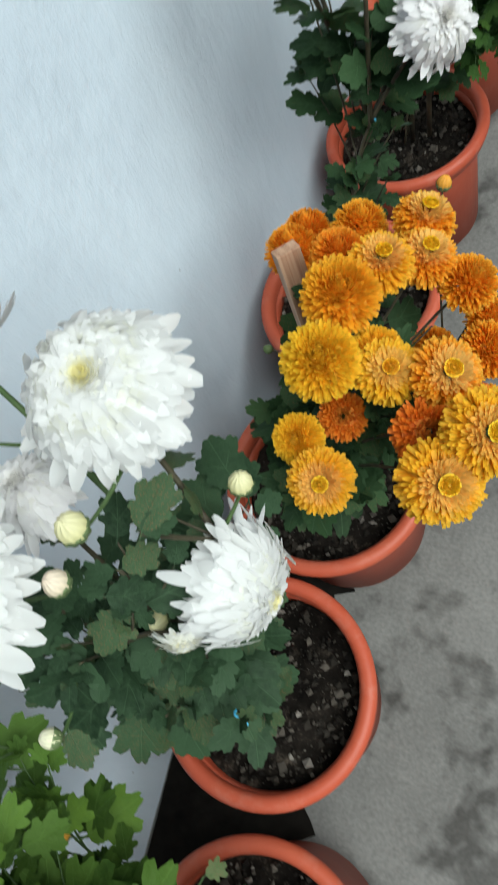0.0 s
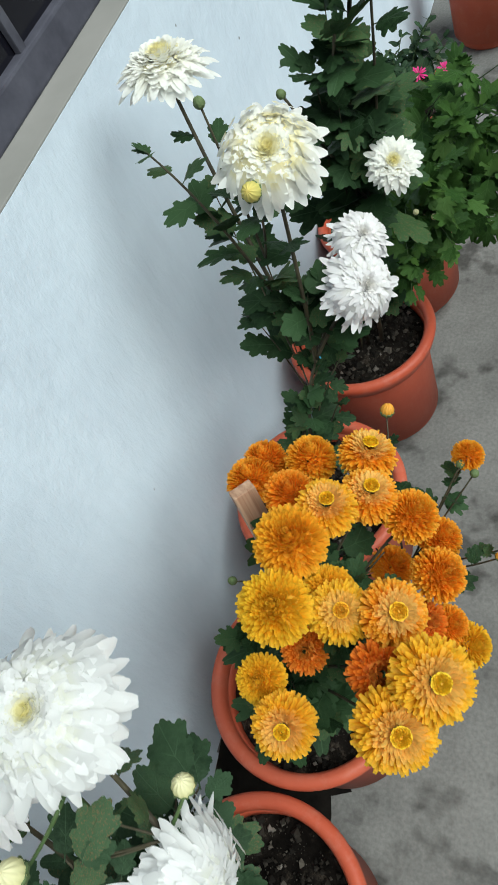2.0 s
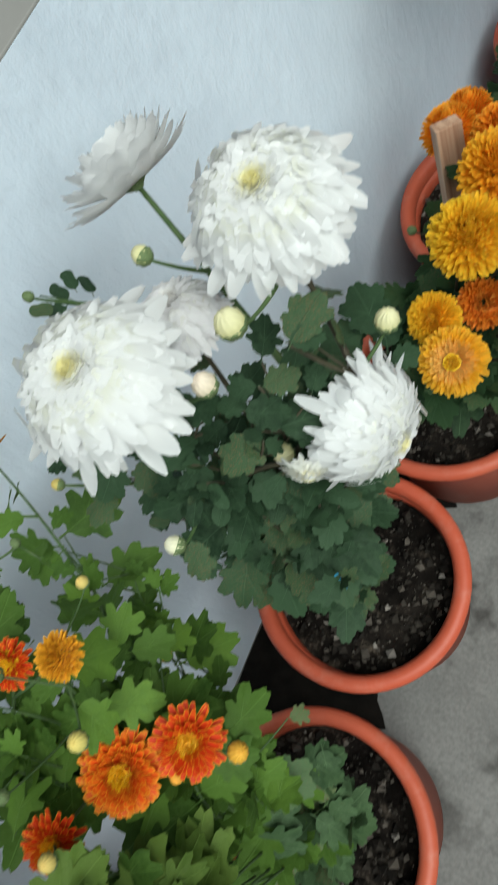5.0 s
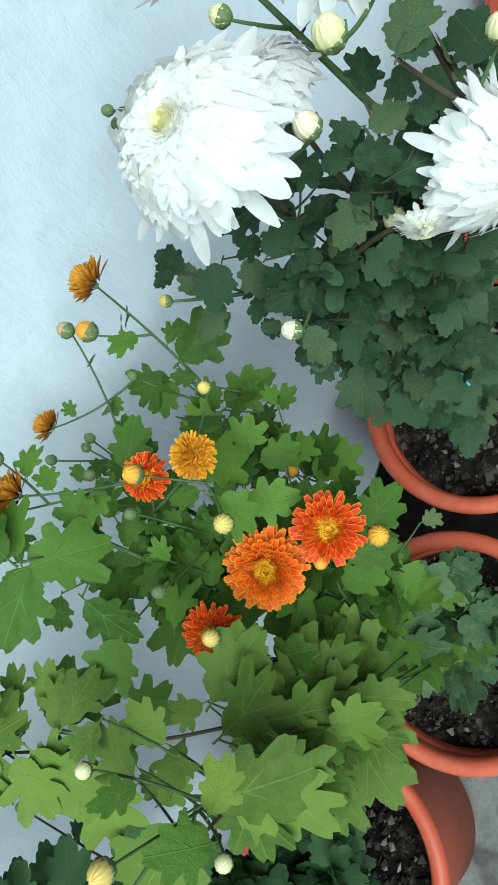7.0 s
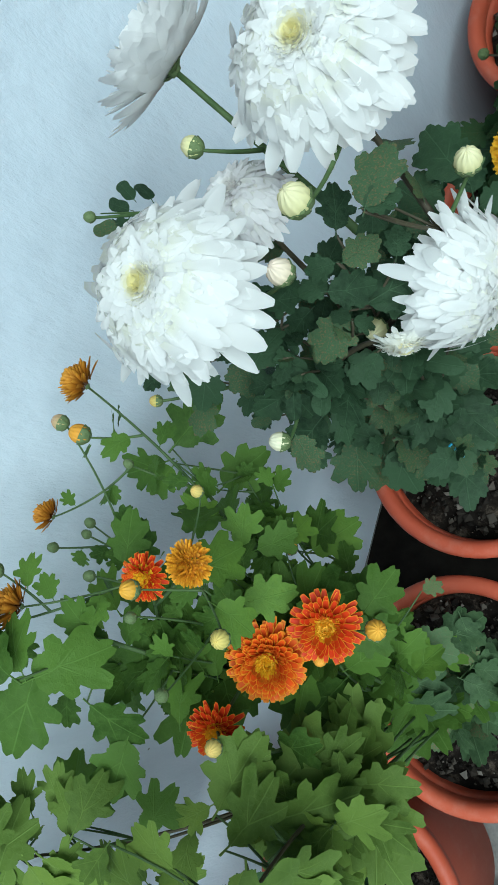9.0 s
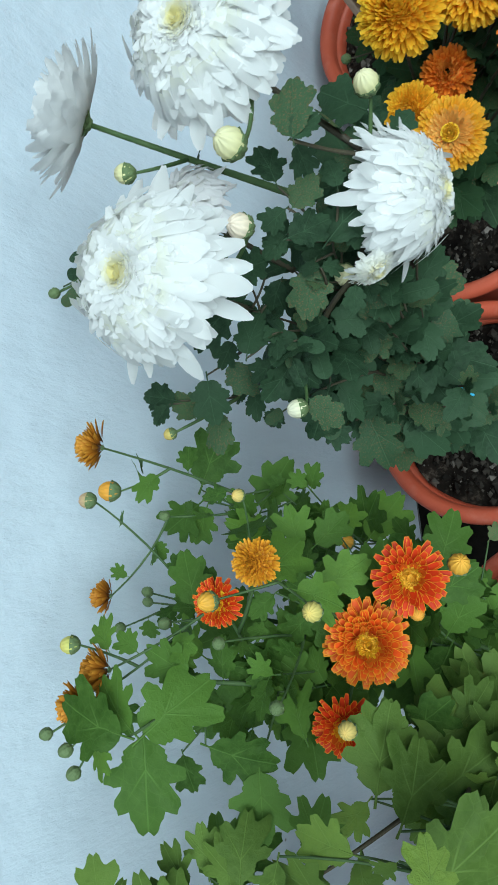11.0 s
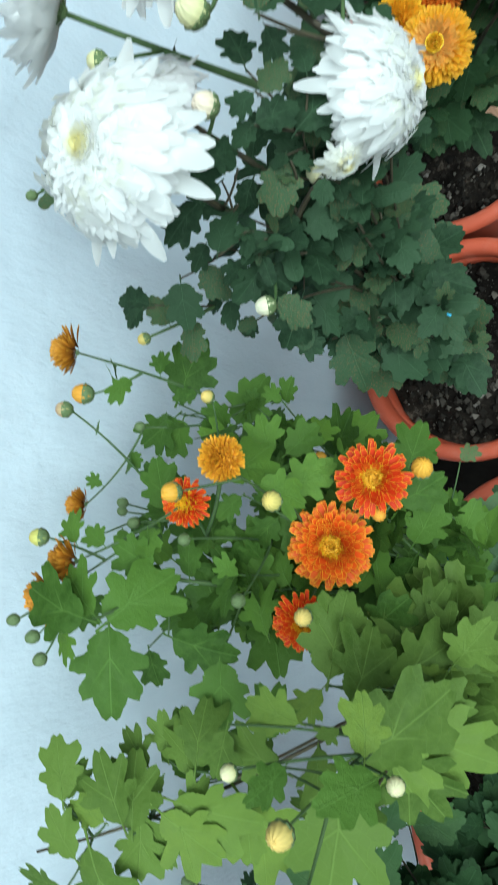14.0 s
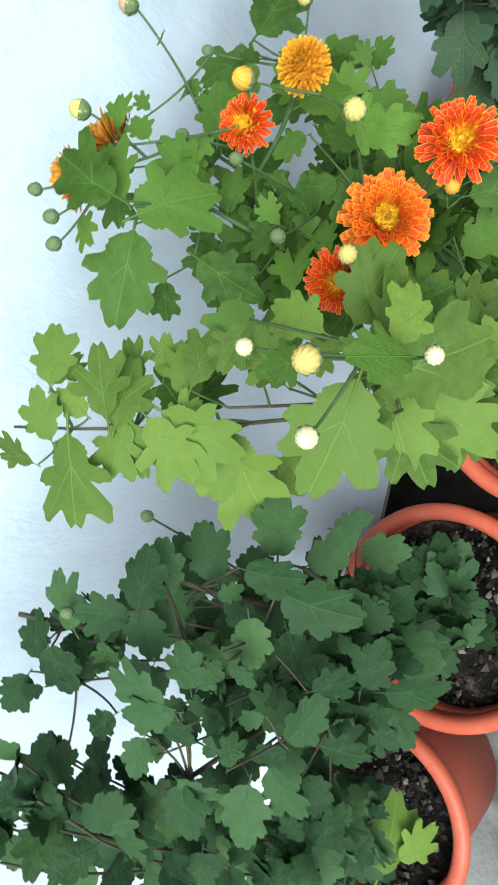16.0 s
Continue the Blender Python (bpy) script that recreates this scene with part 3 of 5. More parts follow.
def flower(kind, at, direction, size, parent, spin=0.0):
    petal, centre, _, _ = KINDS[kind]
    m = aim(at, direction, spin, size)
    if kind.startswith("bud"):
        ob = part("bud", petal, parent, m)
        part("calyx", CUP, ob)
        return ob
    ob = part("flower", CORE, parent, m)
    if isinstance(petal, list):
        for me, turn in petal:
            if turn is None:
                part("inner_petals", me, ob)["kind"] = "stuff"
            else:
                part("petal", me, ob, Matrix.Rotation(turn, 4, "Z"))
    else:
        part("petals", petal, ob)["kind"] = "stuff"
    if centre:
        part("disc", centre, ob)["kind"] = "stuff"
    part("calyx", CUP_FLAT, ob)["kind"] = "stuff"
    return ob


def curve_points(a, b, c, n):
    """Points of a bent stem from a by way of b to c."""
    return [a * (1 - s) ** 2 + b * 2 * s * (1 - s) + c * s * s for s in [i / n for i in range(n + 1)]]


class Plant:
    """One potted plant: an empty at the pot's foot, and its parts under it."""

    def __init__(self, x, y, label, seed, leaves, stem=None, leaf=0.05, soil=0.04, group="potted chrysanthemums", name="potted_chrysanthemum", radius=0.1418):
        self.rng = random.Random(seed)
        self.at = Vector((x, y, GROUND))
        self.ob = tagged(new(name), label, "potted plant", group)
        self.ob.location = self.at
        self.leaves, self.stem_mat, self.leaf = leaves, stem or STEM_GREEN, leaf
        self.top = RIM - GROUND
        self.soil = self.top - soil
        k = radius / 0.14
        h = self.top
        outer = [(0.0, 0.0), (0.088, 0.0), (0.094, 0.004), (0.096, 0.012), (0.104, 0.06), (0.116, h - 0.062), (0.1225, h - 0.036)]
        inner = [(0.1215, h - 0.020), (0.1185, h - 0.04), (0.113, 0.03), (0.0, 0.03)]
        verts, faces = lathe([(r * k, z) for r, z in outer + [(0.1235, h - 0.03)] + inner], 64, 0.004)
        pot = part("pot", mesh_of("pot", verts, faces, POT), self.ob, Matrix.Rotation(self.rng.uniform(0, 6), 4, "Z"))
        prof = [(0.1225, h - 0.034), (0.128, h - 0.036), (0.1345, h - 0.032)] + arc(0.1305, h - 0.012, 0.0105, -25, 165, 9) + [(0.1195, h - 0.012), (0.1195, h - 0.022)]
        verts, faces = lathe([(r * k, z) for r, z in prof], 64, 0.004)
        part("rim", mesh_of("rim", verts, faces, POT), pot)
        self.make_soil(k)
        self.pts, self.queue = [], []
        # rough way from the blooms to the camera, along which leaves are dropped
        self.clear, self.viewward = [], Vector((0.45, 0.1, 0.95)).normalized()

    def make_soil(self, k):
        rng = self.rng
        rings, seg, verts, faces = 9, 40, [(0, 0, self.soil + 0.006)], []
        off = Vector((rng.uniform(0, 50), rng.uniform(0, 50), 0))
        for j in range(1, rings + 1):
            r = 0.1175 * k * j / rings
            for i in range(seg):
                a = 2 * math.pi * i / seg
                p = Vector((r * math.cos(a), r * math.sin(a), 0))
                z = self.soil + 0.010 * noise.noise(p * 28 + off) + 0.005 * noise.noise(p * 90 + off) - 0.006 * (j / rings) ** 3
                verts.append((p.x, p.y, z))
        for i in range(seg):
            faces.append((0, 1 + i, 1 + (i + 1) % seg))
        for j in range(rings - 1):
            for i in range(seg):
                a, b = 1 + j * seg + i, 1 + j * seg + (i + 1) % seg
                faces.append((a, a + seg, b + seg, b))
        part("soil", mesh_of("soil", verts, faces, SOIL), self.ob)
        verts, faces = [], []
        for _ in range(1150):
            r, a = 0.113 * k * math.sqrt(rng.random()), rng.uniform(0, 6.283)
            s = 0.0008 + 0.0062 * rng.random() ** 3.2
            c = Vector((r * math.cos(a), r * math.sin(a), 0))
            c.z = self.soil + 0.010 * noise.noise(c * 28 + off) + s * 0.3
            base = len(verts)
            for d in ((1, 0, 0), (-1, 0, 0), (0, 1, 0), (0, -1, 0), (0, 0, 1), (0, 0, -1)):
                verts.append(c + Vector([x * s * rng.uniform(0.6, 1.3) + rng.uniform(-0.3, 0.3) * s for x in d]))
            for f in ((0, 2, 4), (2, 1, 4), (1, 3, 4), (3, 0, 4), (2, 0, 5), (1, 2, 5), (3, 1, 5), (0, 3, 5)):
                faces.append(tuple(base + q for q in f))
        grit = part("soil_grit", mesh_of("soil_grit", verts, faces, GRIT, False), self.ob)
        grit["kind"] = "stuff"

    def local(self, p):
        return Vector(p) - self.at

    def foot(self, spread=0.02):
        return Vector((self.rng.uniform(-spread, spread), self.rng.uniform(-spread, spread), self.soil - 0.004))

    def stem(self, tip, foot=None, bow=0.5, thick=0.0028, leaves=8, start=0.3, end=0.97, size=1.0, leafset=None, spread=58, up=(0.30, 0.0, 1.0), via=None, mat=None, thin=0.45):
        """A stem to a place, with leaves set round it."""
        a = self.foot() if foot is None else self.local(foot)
        c = self.local(tip)
        b = Vector((lerp(a.x, c.x, 0.35), lerp(a.y, c.y, 0.35), lerp(a.z, c.z, 0.5 + bow * 0.4))) if via is None else self.local(via)
        pts = curve_points(a, b, c, 9)
        self.pts += pts[2:]
        verts, faces = tube(pts, (thick, thick * thin))
        part("stem", mesh_of("stem", verts, faces, mat or self.stem_mat), self.ob)
        turn = self.rng.uniform(0, 6.28)
        for i in range(leaves):
            s = lerp(start, end, (i + self.rng.uniform(0.2, 0.8)) / leaves)
            p = a * (1 - s) ** 2 + b * 2 * s * (1 - s) + c * s * s
            d = ((b - a) * (1 - s) + (c - b) * s).normalized()
            turn += GOLDEN + self.rng.uniform(-0.3, 0.3)
            side = d.orthogonal().normalized()
            out = side * math.cos(turn) + d.cross(side) * math.sin(turn)
            ang = radians(spread + self.rng.uniform(-16, 18))
            way = (d * math.cos(ang) + out * math.sin(ang)).normalized()
            k = self.leaf * size * lerp(1.12, 0.62, max(0, s - 0.45) / 0.55) * self.rng.uniform(0.78, 1.2)
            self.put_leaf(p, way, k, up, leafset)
        if leaves >= 5 and end > 0.99:
            # young leaves at the shoot's tip
            for i in range(2):
                way = (c - b).normalized() + Vector([self.rng.uniform(-0.6, 0.6) for _ in range(3)])
                self.put_leaf(c - (c - b).normalized() * 0.008, way, self.leaf * size * self.rng.uniform(0.42, 0.62), up, leafset)
        return pts

    def put_leaf(self, p, way, size, up=(0.3, 0, 1), leafset=None):
        y = Vector(way).normalized()
        # leaves between a bloom and the camera are left out, to fit its view
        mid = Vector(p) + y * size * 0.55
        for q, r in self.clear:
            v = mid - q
            along = v.dot(self.viewward)
            if -0.03 < along < 0.4 and (v - self.viewward * along).length < r + size * 0.36 + 0.03 * along:
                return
        n = Vector(up) + Vector([self.rng.uniform(-0.5, 0.5) for _ in range(3)])
        z = n - y * n.dot(y)
        if z.length < 0.05:
            z = y.orthogonal()
        z.normalize()
        x = y.cross(z)
        m = Matrix((x, y, z)).transposed().to_4x4()
        part("leaf", self.rng.choice(leafset or self.leaves), self.ob, Matrix.Translation(p) @ m @ Matrix.Scale(size, 4))

    def leaf_at(self, place, towards, size, up=(0.3, 0, 1), leafset=None):
        """A single leaf whose blade's middle lies at a place."""
        way = (Vector(towards) - Vector(place)).normalized()
        self.put_leaf(self.local(place) - way * size * 0.55, way, size, up, leafset)

    def blades(self, rows, leafset=None, scale=1.14, light=(0.45, -0.12, 0.85)):
        """Single leaves from the foot to the tip of each blade, on stalks from the nearest stem."""
        for x, y, z, tx, ty, tz in rows:
            a, b = self.local((x, y, z)), self.local((tx, ty, tz))
            way = b - a
            size = way.length * scale / 0.86
            foot = a - way.normalized() * size * 0.16
            n = Vector(light) + Vector([self.rng.uniform(-0.3, 0.3) for _ in range(3)])
            up = (n - way * (n.dot(way) / way.length_squared)).normalized()
            y_axis = way.normalized()
            m = Matrix((y_axis.cross(up), y_axis, up)).transposed().to_4x4()
            part("leaf", self.rng.choice(leafset or self.leaves), self.ob, Matrix.Translation(foot) @ m @ Matrix.Scale(size, 4))
            near = min(self.pts, key=lambda q: (q - foot).length + max(0.0, q.z - foot.z) * 1.5)
            if (near - foot).length > 0.006:
                bend = near.lerp(foot, 0.5) + Vector((0, 0, -0.12 * (near - foot).length))
                verts, faces = tube(curve_points(near, bend, foot + y_axis * size * 0.05, 5), (0.0010, 0.0007), 5)
                part("leaf_stalk", mesh_of("leaf_stalk", verts, faces, self.stem_mat), self.ob)

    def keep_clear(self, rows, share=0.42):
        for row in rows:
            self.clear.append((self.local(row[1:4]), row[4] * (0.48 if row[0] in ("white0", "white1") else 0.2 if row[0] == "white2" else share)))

    def bush(self, centre, half, n, leaves=8, size=1.0, leafset=None, start=0.45, bow=0.5, foot=None, thick=0.0020, up=(0.3, 0, 1), spread=58):
        """Leafy shoots that end inside an ellipsoid."""
        for _ in range(n):
            while True:
                q = Vector([self.rng.uniform(-1, 1) for _ in range(3)])
                if q.length <= 1:
                    break
            base = None if foot is None else [c + self.rng.uniform(-0.022, 0.022) for c in foot]
            self.stem([centre[i] + half[i] * q[i] for i in range(3)], base, bow, thick if foot is None else thick * 0.65, leaves, start, 1.0, size, leafset, spread, up)

    def bloom(self, kind, at, size, facing, leaves=4, start=0.45, foot=None, thick=0.0022, via=None, lsize=1.0, mat=None, bow=0.5, neck=0.0):
        """A flower or bud on a stem of its own; the place given is the bloom's middle."""
        d = Vector(facing).normalized()
        base = Vector(at) - d * size * (0.44 if kind.startswith("bud") else neck)
        if foot == "near":
            p, far = self.local(base), 0.045 if kind.startswith("bud") else 0.085
            near = min(self.pts, key=lambda q: abs((q - p).length - far) + max(0.0, q.z - p.z + 0.02) * 2)
            foot = near + self.at
        if via is None and foot is not None:
            f = Vector(foot)
            via = f.lerp(base, 0.55) - d * 0.15 * (base - f).length
        self.stem(base, foot, bow, thick, leaves, start, 0.86, lsize, via=via, mat=mat, thin=0.62)
        place = self.local(at) if kind.startswith("bud") else self.local(base)
        return flower(kind, place, d, size, self.ob, self.rng.uniform(0, 6.28))

# ---- setting ----
SILL_Z = 0.811
ground = tagged(new("floor", from_bm("floor", block((-40, -40, GROUND - 0.3), (40, 40, GROUND)), FLOOR)), "grey stained concrete terrace floor", "floor", kind="structure")
WIN_A, WIN_B, WIN_TOP = -0.35, 2.35, 2.05
bm = block((-0.24, -6, GROUND), (0, WIN_A, 2.9))
for a, b in (((-0.24, WIN_A, GROUND), (0, WIN_B, SILL_Z - 0.003)), ((-0.24, WIN_B, GROUND), (0, 8, 2.9)), ((-0.24, WIN_A, WIN_TOP), (0, WIN_B, 2.9))):
    other = from_bm("tmp", block(a, b), WALL)
    bm.from_mesh(other)
    bpy.data.meshes.remove(other)
bmesh.ops.remove_doubles(bm, verts=bm.verts[:], dist=1e-5)


def foot_flare(y):
    """How far the wall's foot is bent out to fit the camera's view."""
    return min(0.085, max(0.0, 0.10 * (0.34 - y)))


# bent strip added to the wall so that its foot fits the camera's view
strip = [[bm.verts.new((0.001 + foot_flare(y) * k * k, y, lerp(0.16, GROUND - 0.01, k))) for k in (0.0, 0.25, 0.5, 0.75, 1.0)] for y in [-6.0] + [-1.2 + 0.1 * i for i in range(16)]]
for a, b in zip(strip, strip[1:]):
    for k in range(4):
        bm.faces.new((a[k], a[k + 1], b[k + 1], b[k])).smooth = True
bmesh.ops.recalc_face_normals(bm, faces=bm.faces[:])
wall = tagged(new("wall_west", from_bm("wall_west", bm, WALL)), "pale blue-white painted plaster wall behind the pots", "wall", kind="structure")

# low wall out of view, added to block and bounce light from the open side
east = tagged(new("unseen_wall_east", from_bm("unseen_wall_east", block((3.6, -6, GROUND), (3.8, 8, 1.0), 0.006), BACK)), "unseen plain low wall, added to shape the side light", "wall", kind="structure")
window = tagged(new("window_1"), "dark steel-framed window with a grille above a cement sill", "window", kind="structure")
part("window_sill", from_bm("window_sill", block((-0.22, WIN_A, SILL_Z - 0.003), (-0.0005, WIN_B, SILL_Z), 0.001), SILL), window, label="bare cement sill")
FX = -0.047
for a, b in (((FX - 0.05, WIN_A, SILL_Z), (FX, WIN_B, SILL_Z + 0.042)), ((FX - 0.05, WIN_A, WIN_TOP - 0.042), (FX, WIN_B, WIN_TOP)),
             ((FX - 0.05, WIN_A, SILL_Z + 0.042), (FX, WIN_A + 0.045, WIN_TOP - 0.042)), ((FX - 0.05, WIN_B - 0.045, SILL_Z + 0.042), (FX, WIN_B, WIN_TOP - 0.042))):
    part("window_frame", from_bm("window_frame", block(a, b, 0.004), FRAME), window)
part("pane", from_bm("pane", block((FX - 0.022, WIN_A + 0.045, SILL_Z + 0.042), (FX - 0.016, WIN_B - 0.045, WIN_TOP - 0.042)), GLASS), window)
for k in range(4):
    z = SILL_Z + 0.105 + 0.30 * k
    part("grille_bar", from_bm("grille_bar", block((FX - 0.012, WIN_A + 0.04, z), (FX - 0.004, WIN_B - 0.04, z + 0.012), 0.002), BAR), window)
bar = from_bm("grille_bar", block((FX - 0.015, -0.007, SILL_Z + 0.04), (FX - 0.006, 0.007, WIN_TOP - 0.04), 0.002), BAR)
y = WIN_A + 0.16
while y < WIN_B - 0.1:
    part("grille_bar", bar, window, pose(0, y, 0))
    y += 0.155

# ---- near-black sheet that paints in the shade between the wall and the pots ----
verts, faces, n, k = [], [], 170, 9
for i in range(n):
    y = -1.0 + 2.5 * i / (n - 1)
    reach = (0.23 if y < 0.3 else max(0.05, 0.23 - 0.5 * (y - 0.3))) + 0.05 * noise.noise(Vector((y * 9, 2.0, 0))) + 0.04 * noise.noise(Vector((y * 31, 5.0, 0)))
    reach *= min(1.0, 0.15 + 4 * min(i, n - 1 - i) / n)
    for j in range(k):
        x = foot_flare(y) + 0.002 + (reach - 0.002) * j / (k - 1)
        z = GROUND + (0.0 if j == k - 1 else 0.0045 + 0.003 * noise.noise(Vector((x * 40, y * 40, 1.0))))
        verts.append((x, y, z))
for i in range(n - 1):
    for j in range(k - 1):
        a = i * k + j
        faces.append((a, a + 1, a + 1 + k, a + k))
tagged(new("dirt", mesh_of("dirt", verts, faces, SHADE_SHEET)), "near-black sheet that paints shade along the foot of the wall", "dirt", kind="stuff")

# ---- the outer leaves, one by one: foot and tip of each blade ----
RED_BRIGHT_A = [
    (0.176, -0.136, 0.747, 0.204, -0.104, 0.725), (0.187, -0.151, 0.659, 0.199, -0.103, 0.647), (0.2, -0.152, 0.708, 0.232, -0.166, 0.692),
    (0.159, -0.148, 0.731, 0.166, -0.2, 0.737), (0.114, 0.032, 0.609, 0.131, 0.078, 0.602), (0.153, 0.009, 0.574, 0.171, 0.047, 0.566),
    (0.176, -0.131, 0.77, 0.142, -0.12, 0.792), (0.175, -0.13, 0.76, 0.153, -0.106, 0.772), (0.115, 0.009, 0.606, 0.104, -0.022, 0.611),
    (0.11, 0.012, 0.611, 0.085, -0.012, 0.626), (0.224, -0.17, 0.689, 0.23, -0.209, 0.694),
]
RED_BRIGHT_B = [
    (0.188, -0.258, 0.675, 0.171, -0.216, 0.675), (0.189, -0.257, 0.672, 0.194, -0.219, 0.66), (0.149, -0.064, 0.664, 0.141, -0.029, 0.667),
    (0.149, -0.105, 0.657, 0.126, -0.087, 0.669), (0.185, -0.103, 0.716, 0.162, -0.089, 0.73), (0.257, -0.05, 0.651, 0.281, -0.031, 0.638),
    (0.215, -0.023, 0.617, 0.21, 0.007, 0.619), (0.226, -0.021, 0.605, 0.246, -0.001, 0.595), (0.256, -0.058, 0.656, 0.237, -0.046, 0.664),
    (0.236, -0.064, 0.621, 0.247, -0.098, 0.617), (0.23, -0.073, 0.629, 0.214, -0.092, 0.638),
]
RED_BRIGHT_C = [
    (0.236, -0.122, 0.621, 0.223, -0.103, 0.626), (0.238, -0.152, 0.654, 0.224, -0.122, 0.657), (0.264, -0.21, 0.694, 0.272, -0.18, 0.684),
    (0.219, -0.056, 0.66, 0.205, -0.069, 0.668), (0.179, -0.014, 0.605, 0.149, -0.024, 0.622), (0.161, 0.011, 0.603, 0.144, 0.017, 0.613),
    (0.2, -0.037, 0.621, 0.216, -0.038, 0.612), (0.18, -0.133, 0.655, 0.168, -0.157, 0.665), (0.154, -0.172, 0.686, 0.161, -0.195, 0.686),
]
RED_LOW = [
    (0.313, -0.036, 0.575, 0.324, -0.002, 0.57), (0.311, -0.059, 0.582, 0.34, -0.043, 0.57), (0.274, -0.092, 0.518, 0.309, -0.126, 0.507),
    (0.257, -0.134, 0.525, 0.305, -0.141, 0.507), (0.294, -0.073, 0.562, 0.307, -0.069, 0.557), (0.244, -0.128, 0.563, 0.266, -0.111, 0.553),
    (0.264, -0.025, 0.513, 0.252, -0.007, 0.518),
]
RED_SAGE = [
    (0.305, -0.082, 0.433, 0.349, -0.074, 0.418), (0.308, -0.12, 0.411, 0.349, -0.116, 0.397), (0.328, -0.073, 0.393, 0.351, -0.04, 0.382),
    (0.351, -0.107, 0.36, 0.383, -0.107, 0.351), (0.309, -0.163, 0.394, 0.356, -0.18, 0.383), (0.303, -0.171, 0.428, 0.317, -0.189, 0.426),
    (0.312, -0.025, 0.454, 0.323, -0.013, 0.449), (0.334, -0.047, 0.386, 0.354, -0.068, 0.382), (0.321, -0.142, 0.409, 0.361, -0.136, 0.396),
]
RED_LIME = [
    (0.311, -0.162, 0.691, 0.315, -0.119, 0.682), (0.33, -0.174, 0.697, 0.344, -0.137, 0.684), (0.314, -0.166, 0.623, 0.335, -0.119, 0.608),
    (0.333, -0.143, 0.609, 0.352, -0.12, 0.599), (0.33, -0.175, 0.643, 0.369, -0.147, 0.623), (0.34, -0.169, 0.633, 0.364, -0.18, 0.625),
    (0.357, -0.186, 0.739, 0.399, -0.163, 0.717), (0.326, -0.182, 0.64, 0.35, -0.196, 0.634), (0.314, -0.2, 0.75, 0.284, -0.188, 0.762),
    (0.295, -0.179, 0.674, 0.282, -0.197, 0.684),
]
RED_LIME2_A = [
    (0.362, -0.193, 0.77, 0.362, -0.242, 0.774), (0.36, -0.196, 0.75, 0.368, -0.222, 0.749), (0.341, -0.193, 0.684, 0.357, -0.235, 0.681),
    (0.347, -0.201, 0.68, 0.372, -0.242, 0.673), (0.353, -0.192, 0.67, 0.395, -0.212, 0.656), (0.351, -0.186, 0.669, 0.387, -0.178, 0.655),
    (0.288, -0.181, 0.764, 0.283, -0.205, 0.767), (0.22, -0.248, 0.73, 0.262, -0.263, 0.708), (0.215, -0.255, 0.736, 0.246, -0.28, 0.722),
]
RED_LIME2_B = [
    (0.227, -0.259, 0.728, 0.238, -0.238, 0.719), (0.236, -0.256, 0.682, 0.273, -0.304, 0.669), (0.242, -0.258, 0.681, 0.243, -0.299, 0.686),
    (0.309, -0.149, 0.684, 0.319, -0.117, 0.68), (0.323, -0.173, 0.749, 0.299, -0.166, 0.76), (0.38, -0.168, 0.779, 0.381, -0.144, 0.778),
    (0.349, -0.172, 0.748, 0.34, -0.18, 0.751), (0.3, -0.207, 0.73, 0.283, -0.197, 0.738),
]
RED_LIME3_A = [
    (0.174, -0.279, 0.759, 0.192, -0.333, 0.756), (0.201, -0.261, 0.741, 0.203, -0.297, 0.745), (0.204, -0.261, 0.739, 0.219, -0.292, 0.734),
    (0.153, -0.25, 0.765, 0.145, -0.217, 0.764), (0.155, -0.251, 0.764, 0.159, -0.23, 0.758), (0.196, -0.259, 0.753, 0.18, -0.224, 0.76),
    (0.198, -0.263, 0.746, 0.194, -0.223, 0.744), (0.176, -0.264, 0.752, 0.159, -0.254, 0.763), (0.196, -0.23, 0.711, 0.192, -0.204, 0.711),
]
RED_LIME3_B = [
    (0.219, -0.236, 0.714, 0.209, -0.205, 0.716), (0.227, -0.226, 0.718, 0.228, -0.19, 0.714), (0.164, -0.284, 0.765, 0.146, -0.262, 0.773),
    (0.16, -0.302, 0.771, 0.139, -0.297, 0.785), (0.19, -0.235, 0.724, 0.174, -0.217, 0.732), (0.201, -0.24, 0.723, 0.192, -0.252, 0.729),
    (0.258, -0.294, 0.611, 0.268, -0.269, 0.603), (0.264, -0.283, 0.618, 0.244, -0.28, 0.627),
]
WHITE_TOP_A = [
    (0.318, 0.163, 0.733, 0.342, 0.191, 0.729), (0.308, 0.158, 0.76, 0.33, 0.167, 0.751), (0.296, 0.154, 0.716, 0.287, 0.123, 0.714),
    (0.304, 0.189, 0.769, 0.3, 0.213, 0.777), (0.311, 0.175, 0.761, 0.325, 0.191, 0.758), (0.308, 0.171, 0.767, 0.294, 0.161, 0.771),
    (0.309, 0.154, 0.677, 0.318, 0.126, 0.668), (0.316, 0.207, 0.764, 0.323, 0.19, 0.756), (0.334, 0.194, 0.797, 0.336, 0.222, 0.806),
    (0.334, 0.193, 0.797, 0.347, 0.204, 0.794), (0.297, 0.164, 0.75, 0.284, 0.152, 0.754), (0.302, 0.152, 0.721, 0.291, 0.153, 0.727),
    (0.302, 0.154, 0.715, 0.314, 0.154, 0.709), (0.241, 0.11, 0.713, 0.248, 0.138, 0.715),
]
